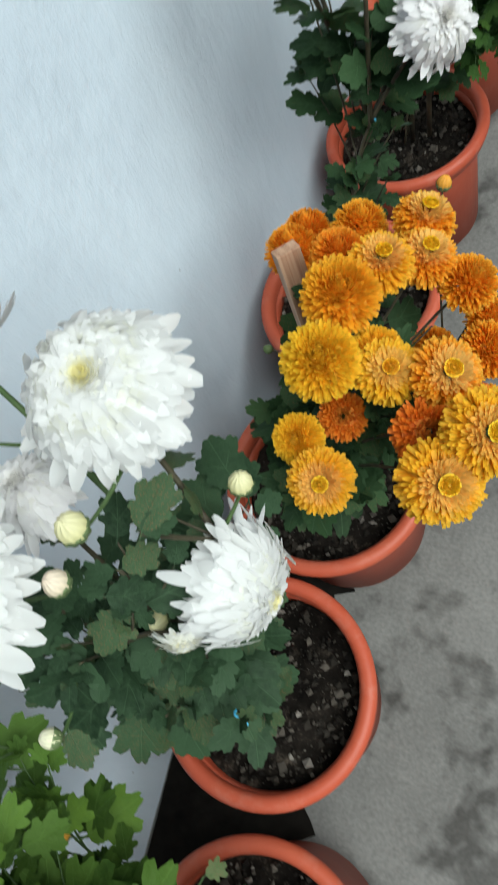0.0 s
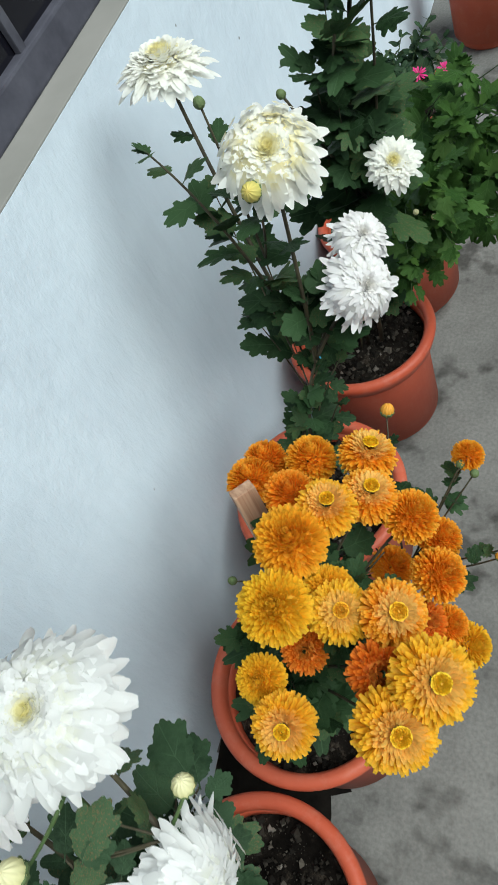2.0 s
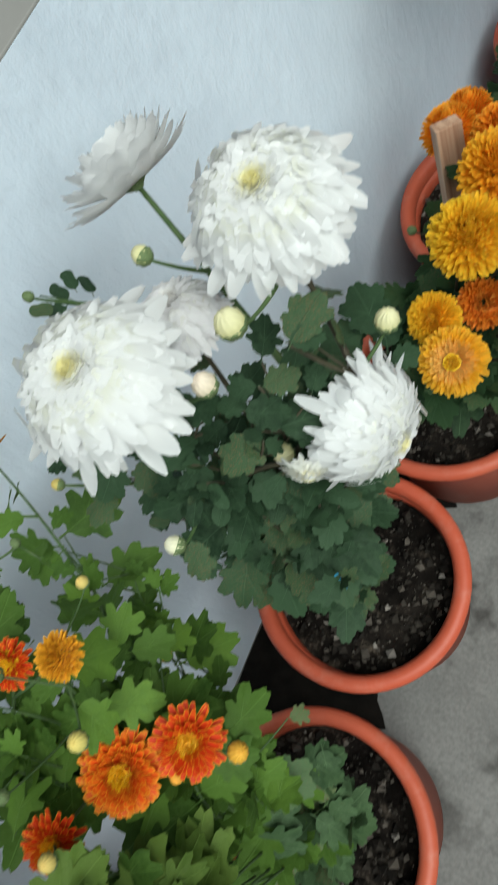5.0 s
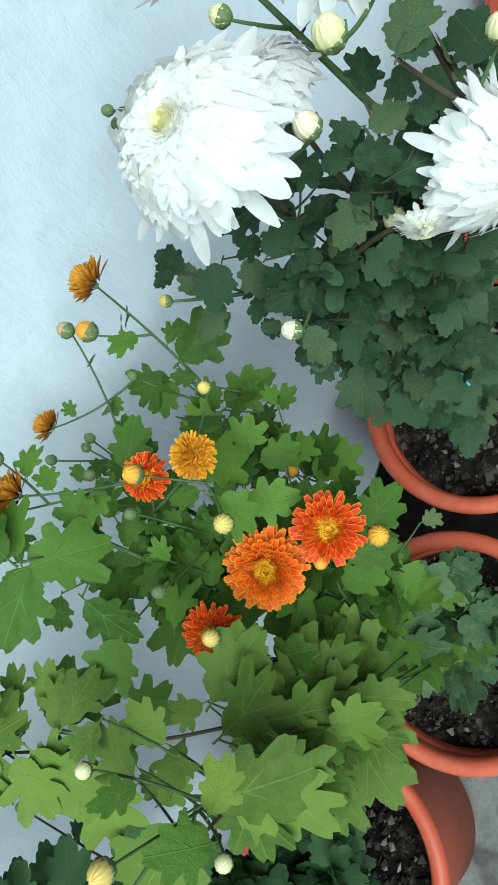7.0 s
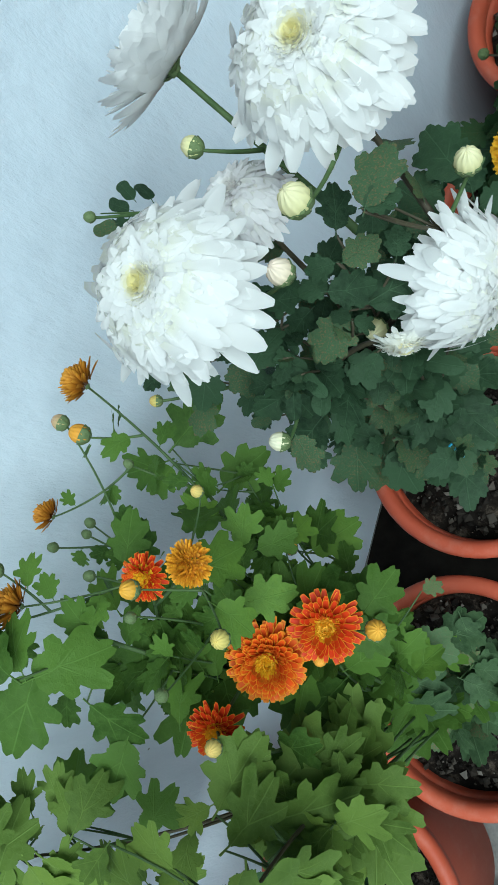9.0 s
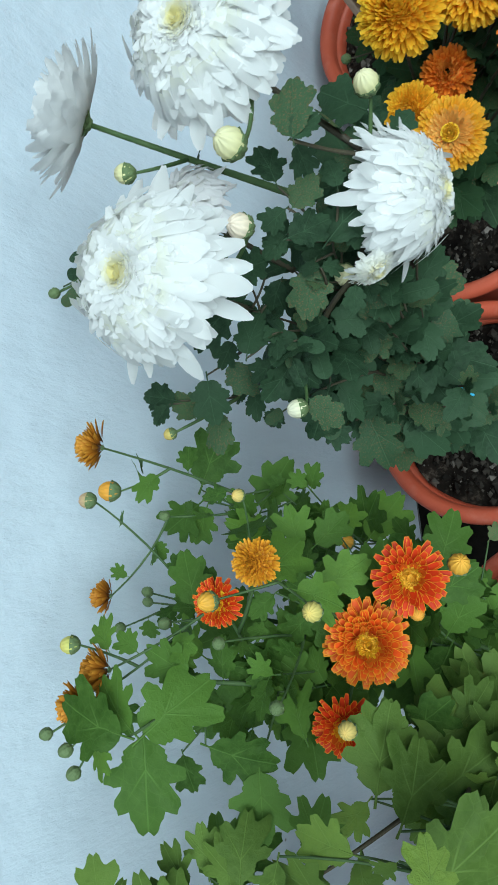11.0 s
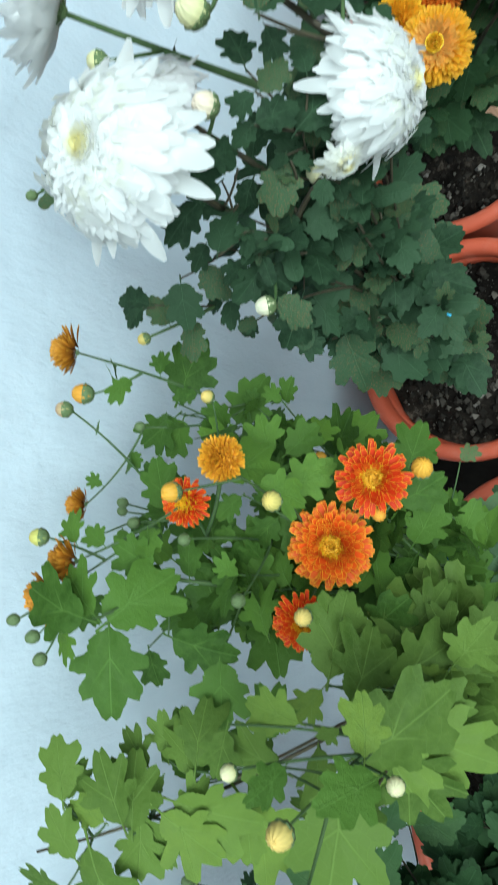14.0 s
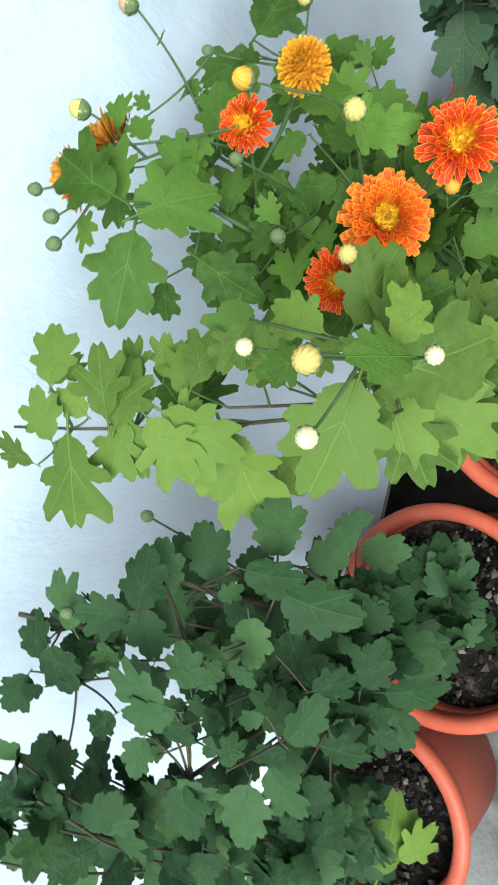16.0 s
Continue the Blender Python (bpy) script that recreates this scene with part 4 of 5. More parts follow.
WHITE_TOP_B = [
    (0.264, 0.154, 0.706, 0.253, 0.135, 0.707), (0.233, 0.16, 0.704, 0.212, 0.142, 0.713), (0.249, 0.106, 0.686, 0.273, 0.092, 0.672),
    (0.255, 0.102, 0.685, 0.241, 0.077, 0.69), (0.247, 0.106, 0.69, 0.23, 0.094, 0.698), (0.208, 0.11, 0.687, 0.219, 0.086, 0.678),
    (0.215, 0.124, 0.695, 0.204, 0.106, 0.698), (0.161, 0.089, 0.698, 0.139, 0.096, 0.712), (0.189, 0.1, 0.692, 0.19, 0.065, 0.688),
    (0.157, 0.084, 0.701, 0.147, 0.071, 0.706), (0.261, 0.159, 0.721, 0.248, 0.168, 0.729), (0.33, 0.187, 0.745, 0.329, 0.204, 0.75),
    (0.322, 0.168, 0.724, 0.334, 0.162, 0.717),
]
WHITE_FAR = [
    (0.332, 0.248, 0.709, 0.301, 0.269, 0.721), (0.334, 0.246, 0.692, 0.318, 0.273, 0.698), (0.342, 0.239, 0.689, 0.355, 0.254, 0.683),
    (0.324, 0.226, 0.7, 0.293, 0.237, 0.713), (0.319, 0.211, 0.695, 0.287, 0.216, 0.709), (0.331, 0.22, 0.657, 0.348, 0.237, 0.65),
    (0.306, 0.245, 0.67, 0.291, 0.26, 0.676), (0.297, 0.227, 0.692, 0.294, 0.199, 0.694), (0.326, 0.211, 0.599, 0.343, 0.224, 0.593),
]
WHITE_LOW_A = [
    (0.295, 0.184, 0.563, 0.304, 0.16, 0.555), (0.263, 0.216, 0.482, 0.3, 0.201, 0.465), (0.268, 0.164, 0.469, 0.306, 0.182, 0.457),
    (0.238, 0.176, 0.428, 0.232, 0.133, 0.425), (0.211, 0.183, 0.446, 0.226, 0.15, 0.436), (0.23, 0.162, 0.523, 0.235, 0.133, 0.517),
    (0.235, 0.116, 0.483, 0.268, 0.085, 0.466), (0.249, 0.085, 0.469, 0.272, 0.052, 0.456), (0.245, 0.144, 0.415, 0.256, 0.109, 0.406),
    (0.26, 0.156, 0.404, 0.279, 0.129, 0.393), (0.238, 0.134, 0.309, 0.289, 0.142, 0.292), (0.244, 0.116, 0.292, 0.264, 0.066, 0.281),
]
WHITE_LOW_B = [
    (0.259, 0.119, 0.403, 0.251, 0.073, 0.401), (0.235, 0.104, 0.574, 0.252, 0.081, 0.564), (0.232, 0.115, 0.522, 0.241, 0.071, 0.514),
    (0.237, 0.083, 0.528, 0.248, 0.042, 0.521), (0.226, 0.086, 0.437, 0.225, 0.042, 0.434), (0.253, 0.092, 0.628, 0.242, 0.06, 0.63),
    (0.238, 0.127, 0.602, 0.258, 0.116, 0.591), (0.266, 0.13, 0.611, 0.251, 0.145, 0.62), (0.273, 0.164, 0.572, 0.279, 0.149, 0.567),
    (0.238, 0.07, 0.609, 0.254, 0.057, 0.601), (0.297, 0.157, 0.581, 0.287, 0.172, 0.588),
]
LEAFY_A_A = [
    (0.292, -0.322, 0.666, 0.279, -0.287, 0.665), (0.291, -0.329, 0.697, 0.321, -0.33, 0.684), (0.31, -0.342, 0.672, 0.353, -0.349, 0.656),
    (0.287, -0.341, 0.604, 0.312, -0.318, 0.59), (0.256, -0.363, 0.438, 0.295, -0.359, 0.423), (0.267, -0.394, 0.348, 0.307, -0.387, 0.334),
    (0.296, -0.444, 0.407, 0.348, -0.43, 0.388), (0.349, -0.412, 0.587, 0.355, -0.381, 0.578), (0.355, -0.428, 0.545, 0.394, -0.414, 0.53),
    (0.344, -0.395, 0.664, 0.364, -0.381, 0.652), (0.342, -0.429, 0.673, 0.356, -0.401, 0.66), (0.356, -0.433, 0.651, 0.385, -0.433, 0.641),
    (0.347, -0.456, 0.558, 0.377, -0.463, 0.55),
]
LEAFY_A_B = [
    (0.299, -0.384, 0.632, 0.321, -0.411, 0.629), (0.301, -0.359, 0.695, 0.314, -0.385, 0.696), (0.315, -0.379, 0.761, 0.304, -0.36, 0.761),
    (0.318, -0.378, 0.757, 0.322, -0.364, 0.751), (0.299, -0.4, 0.759, 0.27, -0.401, 0.775), (0.301, -0.406, 0.751, 0.279, -0.416, 0.766),
    (0.249, -0.367, 0.74, 0.241, -0.333, 0.737), (0.245, -0.367, 0.712, 0.231, -0.337, 0.713), (0.252, -0.388, 0.713, 0.251, -0.362, 0.708),
    (0.249, -0.371, 0.735, 0.261, -0.397, 0.735), (0.256, -0.334, 0.513, 0.28, -0.323, 0.502), (0.288, -0.38, 0.504, 0.312, -0.381, 0.496),
    (0.288, -0.432, 0.337, 0.319, -0.421, 0.325),
]
LEAFY_B_A = [
    (0.23, -0.386, 0.726, 0.204, -0.39, 0.743), (0.187, -0.416, 0.727, 0.162, -0.391, 0.738), (0.173, -0.442, 0.739, 0.159, -0.419, 0.742),
    (0.182, -0.431, 0.74, 0.202, -0.454, 0.734), (0.243, -0.451, 0.73, 0.234, -0.467, 0.74), (0.212, -0.522, 0.732, 0.204, -0.499, 0.729),
    (0.28, -0.441, 0.742, 0.281, -0.463, 0.749), (0.302, -0.464, 0.723, 0.324, -0.471, 0.715), (0.303, -0.469, 0.721, 0.317, -0.496, 0.724),
    (0.333, -0.432, 0.727, 0.328, -0.416, 0.723), (0.335, -0.459, 0.669, 0.36, -0.48, 0.667), (0.326, -0.475, 0.675, 0.334, -0.511, 0.684),
    (0.255, -0.354, 0.674, 0.235, -0.326, 0.679),
]
LEAFY_B_B = [
    (0.271, -0.359, 0.689, 0.281, -0.35, 0.683), (0.291, -0.414, 0.748, 0.31, -0.428, 0.743), (0.309, -0.368, 0.732, 0.296, -0.373, 0.741),
    (0.31, -0.38, 0.716, 0.324, -0.389, 0.712), (0.329, -0.413, 0.693, 0.318, -0.42, 0.7), (0.344, -0.434, 0.679, 0.331, -0.446, 0.688),
    (0.172, -0.457, 0.745, 0.168, -0.482, 0.756), (0.187, -0.458, 0.743, 0.177, -0.465, 0.752), (0.36, -0.478, 0.624, 0.354, -0.5, 0.633),
    (0.325, -0.405, 0.562, 0.304, -0.394, 0.567), (0.29, -0.48, 0.725, 0.28, -0.48, 0.73), (0.346, -0.474, 0.633, 0.365, -0.481, 0.629),
]
LAST_A = [
    (0.362, -0.611, 0.513, 0.355, -0.567, 0.501), (0.348, -0.6, 0.43, 0.321, -0.592, 0.436), (0.339, -0.582, 0.527, 0.353, -0.571, 0.519),
    (0.202, -0.584, 0.739, 0.214, -0.571, 0.727), (0.185, -0.573, 0.744, 0.169, -0.554, 0.746), (0.218, -0.555, 0.734, 0.199, -0.537, 0.738),
    (0.233, -0.564, 0.697, 0.253, -0.581, 0.693), (0.248, -0.546, 0.693, 0.262, -0.561, 0.691), (0.286, -0.581, 0.634, 0.295, -0.611, 0.641),
    (0.316, -0.587, 0.596, 0.342, -0.605, 0.594),
]
LAST_LIME = [
    (0.366, -0.665, 0.413, 0.367, -0.601, 0.392), (0.377, -0.65, 0.4, 0.398, -0.619, 0.384), (0.36, -0.669, 0.411, 0.34, -0.667, 0.417),
]

# ---- leaves ----
GREY_LEAVES = leaf_set(LEAF_GREY, [ROUND, LOBED, ROUND], 1)
GREY_SMALL = leaf_set(LEAF_GREY, [ROUND, OVAL, OVAL], 21)
DEEP_LEAVES = leaf_set(LEAF_DEEP, [LOBED, ROUND], 2)
MID_LEAVES = leaf_set(LEAF_MID, [CUT, LOBED, CUT], 9)
BRIGHT_LEAVES = leaf_set(LEAF_BRIGHT, [LOBED, CUT, LOBED], 3)
LIME_LEAVES = leaf_set(LEAF_LIME, [CUT, LOBED, CUT], 4, (0.1, 0.34))
BLUE_LEAVES = leaf_set(LEAF_BLUE, [ROUND, LOBED, ROUND], 5, (0.1, 0.4))
SAGE_LEAVES = leaf_set(LEAF_SAGE, [ROUND, LOBED], 8)
SMALL_GREY = leaf_set(LEAF_GREY, [OVAL], 7)

NECK = {"white": 0.12, "amber": 0.42, "orange": 0.42, "eyed": 0.34, "eyedamber": 0.34, "red": 0.1, "copper": 0.14, "gold": 0.3, "side_white": 0.06,
        "faded": 0.2, "button": 0.4, "ivory": 0.2, "open_white": 0.15, "rust": 0.4}


def neck_of(kind):
    return NECK.get(kind.rstrip("012"), 0.0)


def blooms(plant, rows, facing=None, **more):
    """Keeps the camera's view of the blooms clear now and sets them when the leaves have grown."""
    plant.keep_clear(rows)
    for kind, x, y, z, size, *d in rows:
        plant.queue.append((kind, (x, y, z), size, d[0] if d else facing((x, y, z)), more))


def grow(plant):
    for kind, at, size, to, more in plant.queue:
        plant.bloom(kind, at, size, to, neck=neck_of(kind), **more)


def tie(plant, at, long, way, r=0.0032):
    """A twist of plastic cord round a stem with its end sticking out."""
    ring = [Vector((r * math.cos(a), r * math.sin(a), 0.0012 * math.sin(2 * a))) for a in [i * math.pi / 8 for i in range(17)]]
    end = [Vector((r, 0, 0)) + Vector(way).normalized() * long * s + Vector((0, 0, 0.002 * math.sin(4 * s))) for s in (0.1, 0.4, 0.7, 1.0)]
    verts, faces = tube(ring + end, (0.0013, 0.0011), 6)
    part("tie", mesh_of("tie", verts, faces, TIE), plant.ob, Matrix.Translation(plant.local(at)), "blue plastic cord")


# ---- the white chrysanthemum ----
white = Plant(0.225, 0.122, "terracotta plastic pot of large white chrysanthemums with grey-green leaves", 11, GREY_LEAVES, STEM_DARK, 0.049)
blooms(white, [
    ("white0", 0.258, 0.128, 0.832, 0.096, (0.04, -0.14, 1.0)),
    ("white1", 0.293, 0.252, 0.824, 0.094, (0.10, -0.1, 1.0)),
    ("white2", 0.354, 0.190, 0.700, 0.086, (1.0, -0.10, -0.02)),
    ("faded", 0.226, 0.200, 0.765, 0.066, (-0.1, 0.2, 0.95)),
    ("ivory", 0.334, 0.146, 0.705, 0.032, (0.5, -0.85, -0.1)),
], foot="near", leaves=3, start=0.1, thick=0.0023, mat=STEM_DARK, lsize=0.62)
blooms(white, [("side_white", 0.168, 0.262, 0.796, 0.104, (-0.60, 0.26, 0.76))], foot=(0.285, 0.205, 0.715), leaves=2, start=0.3, thick=0.0030, lsize=0.4, mat=STEM_GREEN)
blooms(white, [
    ("bud_cream", 0.319, 0.180, 0.830, 0.0152, (-0.15, 0.1, 1.0)),
    ("bud_ivory", 0.299, 0.155, 0.796, 0.0137, (-0.3, 0.0, 1.0)),
    ("bud_cream", 0.351, 0.240, 0.745, 0.0141, (0.1, 0.3, 1.0)),
    ("bud_ivory", 0.272, 0.070, 0.702, 0.0122, (-0.75, -0.2, 0.6)),
    ("bud_green", 0.079, 0.177, 0.742, 0.0081, (-0.9, -0.2, 0.5)),
    ("bud_cream", 0.206, 0.216, 0.789, 0.0122, (-0.9, 0.1, 0.4)),
    ("bud_cream", 0.304, 0.155, 0.690, 0.0140, (0.2, -0.5, 0.6)),
    ("bud_yellow", 0.150, 0.065, 0.690, 0.0090, (-0.8, -0.3, 0.5)),
], foot="near", leaves=2, start=0.2, thick=0.0017, mat=STEM_GREEN, lsize=0.7)
for tip in ((0.28, 0.14, 0.68), (0.30, 0.16, 0.70), (0.26, 0.12, 0.66), (0.32, 0.19, 0.70), (0.22, 0.11, 0.64)):
    white.stem(tip, None, 0.6, 0.0036, 7, 0.25, 0.9, 0.9)
white.bush((0.305, 0.165, 0.62), (0.048, 0.058, 0.06), 11, 6, 0.9, start=0.4)
white.bush((0.265, 0.110, 0.53), (0.058, 0.052, 0.08), 13, 6, 0.9, start=0.35)
white.bush((0.245, 0.120, 0.36), (0.050, 0.050, 0.05), 8, 6, 0.85, start=0.3)
white.bush((0.318, 0.178, 0.715), (0.038, 0.048, 0.030), 9, 5, 0.66, GREY_SMALL, foot=(0.29, 0.15, 0.60), start=0.3)
white.bush((0.268, 0.140, 0.690), (0.040, 0.040, 0.030), 9, 5, 0.66, GREY_SMALL, foot=(0.28, 0.14, 0.60), start=0.3)
white.bush((0.205, 0.10, 0.655), (0.035, 0.04, 0.03), 3, 5, 0.7, GREY_SMALL, foot=(0.26, 0.13, 0.55), start=0.3)
white.blades(WHITE_TOP_A, scale=1.0)
white.blades(WHITE_TOP_B, scale=1.0)
white.blades(WHITE_FAR, scale=1.0)
white.blades(WHITE_LOW_A)
white.blades(WHITE_LOW_B)
white.stem((0.085, 0.182, 0.738), (0.20, 0.20, 0.735), 0.3, 0.0013, 0, mat=STEM_GREEN)
for place in ((0.098, 0.190, 0.736), (0.098, 0.203, 0.734), (0.106, 0.209, 0.724), (0.094, 0.172, 0.738)):
    white.leaf_at(place, (place[0] - 0.02, place[1] + (place[1] - 0.19), place[2] + 0.01), 0.022, (0.6, -0.2, 0.8), SMALL_GREY)
tie(white, (0.300, 0.105, 0.475), 0.014, (0.6, -0.3, 0.4))
grow(white)

# ---- the red chrysanthemum ----
red = Plant(0.319, -0.169, "terracotta plastic pot of red and copper chrysanthemums with bright green leaves", 12, BRIGHT_LEAVES, STEM_GREEN, 0.060)
NODE = (0.285, -0.10, 0.50)
blooms(red, [
    ("red0", 0.317, -0.042, 0.641, 0.054, (0.45, 0.05, 0.9)),
    ("copper1", 0.277, -0.091, 0.628, 0.064, (0.5, 0.0, 0.9)),
    ("red1", 0.273, -0.141, 0.661, 0.046, (0.4, -0.15, 0.9)),
    ("red2", 0.190, -0.060, 0.690, 0.040, (0.2, -0.1, 1.0)),
    ("button", 0.238, -0.030, 0.715, 0.033, (0.2, -0.1, 1.0)),
], foot="near", leaves=2, start=0.1, thick=0.0017, lsize=0.8)
blooms(red, [
    ("bud_gold", 0.340, -0.035, 0.612, 0.0148, (0.5, 0.4, 0.8)),
    ("bud_yellow", 0.288, -0.056, 0.719, 0.0122, (0.2, 0.0, 1.0)),
    ("bud_gold", 0.217, -0.024, 0.540, 0.0115, (-0.2, 0.3, 1.0)),
    ("bud_gold", 0.224, -0.051, 0.739, 0.0126, (-0.3, -0.1, 1.0)),
    ("bud_gold", 0.316, -0.067, 0.630, 0.0096, (0.5, -0.3, 0.8)),
    ("bud_yellow", 0.213, 0.016, 0.690, 0.0092, (-0.1, 0.1, 1.0)),
    ("bud_yellow", 0.298, -0.128, 0.700, 0.0111, (0.2, 0.0, 1.0)),
    ("bud_yellow", 0.373, -0.184, 0.838, 0.0111, (0.1, -0.1, 1.0)),
    ("bud_cream", 0.377, -0.213, 0.828, 0.0092, (0.2, -0.3, 1.0)),
    ("bud_cream", 0.405, -0.170, 0.800, 0.0077, (0.3, 0.1, 1.0)),
    ("bud_cream", 0.310, -0.190, 0.790, 0.0086, (0.0, 0.0, 1.0)),
], foot="near", leaves=1, start=0.3, thick=0.0011, lsize=0.62)
SPRAY, TWIG, LOW = (0.165, 0.005, 0.615), (0.175, -0.115, 0.690), (0.130, -0.070, 0.640)
blooms(red, [
    ("gold1", 0.087, 0.059, 0.715, 0.035, (-0.8, 0.15, 0.6)),
    ("bud_gold", 0.111, 0.023, 0.716, 0.0148, (-0.8, 0.1, 0.6)),
    ("bud_blush", 0.045, 0.018, 0.680, 0.0135, (-0.9, 0.1, 0.4)),
    ("bud_green", 0.098, 0.003, 0.642, 0.0080, (-0.8, 0.2, 0.5)),
], foot="near", leaves=3, start=0.05, thick=0.0013, lsize=0.36)
blooms(red, [
    ("gold2", 0.044, -0.064, 0.665, 0.029, (-0.8, 0.0, 0.5)),
    ("bud_green", 0.065, -0.063, 0.630, 0.0090, (-0.8, 0.3, 0.5)),
    ("bud_green", 0.075, -0.070, 0.640, 0.0080, (-0.8, 0.2, 0.5)),
    ("bud_green", 0.052, -0.092, 0.651, 0.0090, (-0.8, -0.2, 0.5)),
], foot="near", leaves=2, start=0.1, thick=0.0012, lsize=0.36)
blooms(red, [
    ("gold0", 0.137, -0.100, 0.755, 0.033, (-0.8, -0.1, 0.6)),
    ("gold1", 0.120, -0.125, 0.760, 0.033, (-0.8, -0.3, 0.5)),
    ("bud_yellow", 0.118, -0.083, 0.760, 0.0120, (-0.8, 0.0, 0.6)),
    ("bud_green", 0.115, -0.138, 0.778, 0.0080, (-0.8, -0.2, 0.5)),
    ("bud_green", 0.120, -0.151, 0.766, 0.0090, (-0.6, -0.3, 0.5)),
    ("bud_green", 0.122, -0.167, 0.761, 0.0090, (-0.6, -0.5, 0.5)),
    ("bud_green", 0.150, -0.075, 0.700, 0.0085, (-0.3, -0.1, 0.9)),
], foot="near", leaves=3, start=0.05, thick=0.0012, lsize=0.42)
blooms(red, [
    ("bud_green", 0.200, -0.085, 0.700, 0.0085, (0.1, -0.1, 0.9)),
    ("bud_green", 0.240, -0.125, 0.690, 0.0095, (0.1, -0.1, 0.9)),
], foot=(0.22, -0.09, 0.62), leaves=2, start=0.2, thick=0.0012, lsize=0.35)
for tip in (NODE, SPRAY, TWIG, LOW, (0.25, -0.08, 0.62), (0.30, -0.15, 0.62)):
    red.stem(tip, None, 0.6, 0.0036, 8, 0.25, 1.0, 0.95)
red.bush((0.235, -0.070, 0.570), (0.065, 0.060, 0.035), 11, 6, 0.85, foot=NODE, start=0.3)
red.bush((0.195, 0.005, 0.570), (0.035, 0.030, 0.030), 4, 5, 0.75, foot=(0.24, -0.05, 0.46), start=0.3)
red.bush((0.185, -0.130, 0.645), (0.040, 0.040, 0.025), 7, 5, 0.85, foot=(0.24, -0.11, 0.52), start=0.3)
red.bush((0.275, -0.065, 0.480), (0.060, 0.050, 0.080), 10, 6, 0.9, start=0.35)
red.bush((0.335, -0.110, 0.340), (0.055, 0.055, 0.060), 10, 5, 0.9, SAGE_LEAVES, 0.3)
red.bush((0.340, -0.180, 0.600), (0.045, 0.035, 0.045), 9, 5, 1.0, LIME_LEAVES, 0.45, foot=(0.33, -0.16, 0.40))
for tip, via in (((0.140, -0.285, 0.775), (0.27, -0.25, 0.68)), ((0.250, -0.235, 0.705), (0.30, -0.21, 0.58)), ((0.370, -0.175, 0.745), (0.34, -0.17, 0.64)), ((0.36, -0.215, 0.745), (0.34, -0.19, 0.62))):
    red.stem(tip, (0.32, -0.18, 0.42), 0.5, 0.0021, 1, 0.3, 0.6, 0.9, LIME_LEAVES, via=via, mat=STEM_DARK)
for rows in (RED_BRIGHT_A, RED_BRIGHT_B, RED_BRIGHT_C, RED_LOW):
    red.blades(rows)
red.blades(RED_SAGE, SAGE_LEAVES)
for rows in (RED_LIME, RED_LIME2_A, RED_LIME2_B, RED_LIME3_A, RED_LIME3_B):
    red.blades(rows, LIME_LEAVES)
tie(red, (0.290, -0.113, 0.441), 0.022, (0.9, 0.25, -0.2))
grow(red)

# ---- the leafy plants with no flowers ----
leafy = Plant(0.286, -0.476, "terracotta plastic pot with a bushy blue-green chrysanthemum without flowers", 13, BLUE_LEAVES, STEM_DARK, 0.068)
for tip, via in (((0.15, -0.42, 0.745), (0.26, -0.44, 0.62)), ((0.24, -0.35, 0.72), (0.27, -0.42, 0.55)), ((0.34, -0.43, 0.68), (0.30, -0.46, 0.50)), ((0.30, -0.47, 0.71), (0.29, -0.47, 0.50)), ((0.29, -0.34, 0.62), (0.29, -0.42, 0.45))):
    leafy.stem(tip, None, 0.5, 0.0040, 4, 0.4, 0.9, 0.8, via=via)
leafy.bush((0.300, -0.400, 0.580), (0.055, 0.055, 0.070), 6, 6, 0.8, start=0.4)
leafy.bush((0.270, -0.400, 0.655), (0.060, 0.055, 0.035), 6, 6, 0.75, start=0.5)
leafy.bush((0.180, -0.420, 0.700), (0.050, 0.050, 0.035), 8, 6, 0.65, start=0.5)
leafy.bush((0.330, -0.450, 0.570), (0.040, 0.045, 0.050), 5, 6, 0.8, start=0.5)
leafy.bush((0.270, -0.500, 0.640), (0.060, 0.040, 0.050), 6, 6, 0.7, start=0.5)
leafy.bush((0.290, -0.425, 0.350), (0.065, 0.060, 0.060), 8, 6, 0.85, start=0.3)
for rows in (LEAFY_A_A, LEAFY_A_B, LEAFY_B_A, LEAFY_B_B):
    leafy.blades(rows)
blooms(leafy, [("bud_green", 0.170, -0.345, 0.66, 0.0090, (-0.9, 0.1, 0.4)), ("bud_green", 0.190, -0.40, 0.74, 0.0081, (-0.2, 0.1, 0.9))], foot=(0.25, -0.40, 0.55), leaves=2, start=0.2, thick=0.0013, lsize=0.4)
tie(leafy, (0.288, -0.432, 0.410), 0.022, (0.1, 0.15, 1.0))
grow(leafy)

last = Plant(0.275, -0.775, "terracotta plastic pot with a green-leaved chrysanthemum", 14, BLUE_LEAVES, STEM_DARK, 0.060)
last.bush((0.310, -0.620, 0.440), (0.060, 0.050, 0.070), 5, 6, 0.9, start=0.4)
last.bush((0.180, -0.570, 0.670), (0.070, 0.045, 0.045), 7, 6, 0.75, start=0.5)
last.bush((0.200, -0.640, 0.600), (0.080, 0.050, 0.070), 5, 6, 0.9, start=0.4)
last.bush((0.21, -0.520, 0.775), (0.085, 0.040, 0.030), 9, 6, 0.85, start=0.55)
last.bush((0.34, -0.560, 0.600), (0.050, 0.040, 0.060), 6, 6, 0.85, start=0.5)
last.blades(LAST_A)
last.blades(LAST_LIME, LIME_LEAVES)

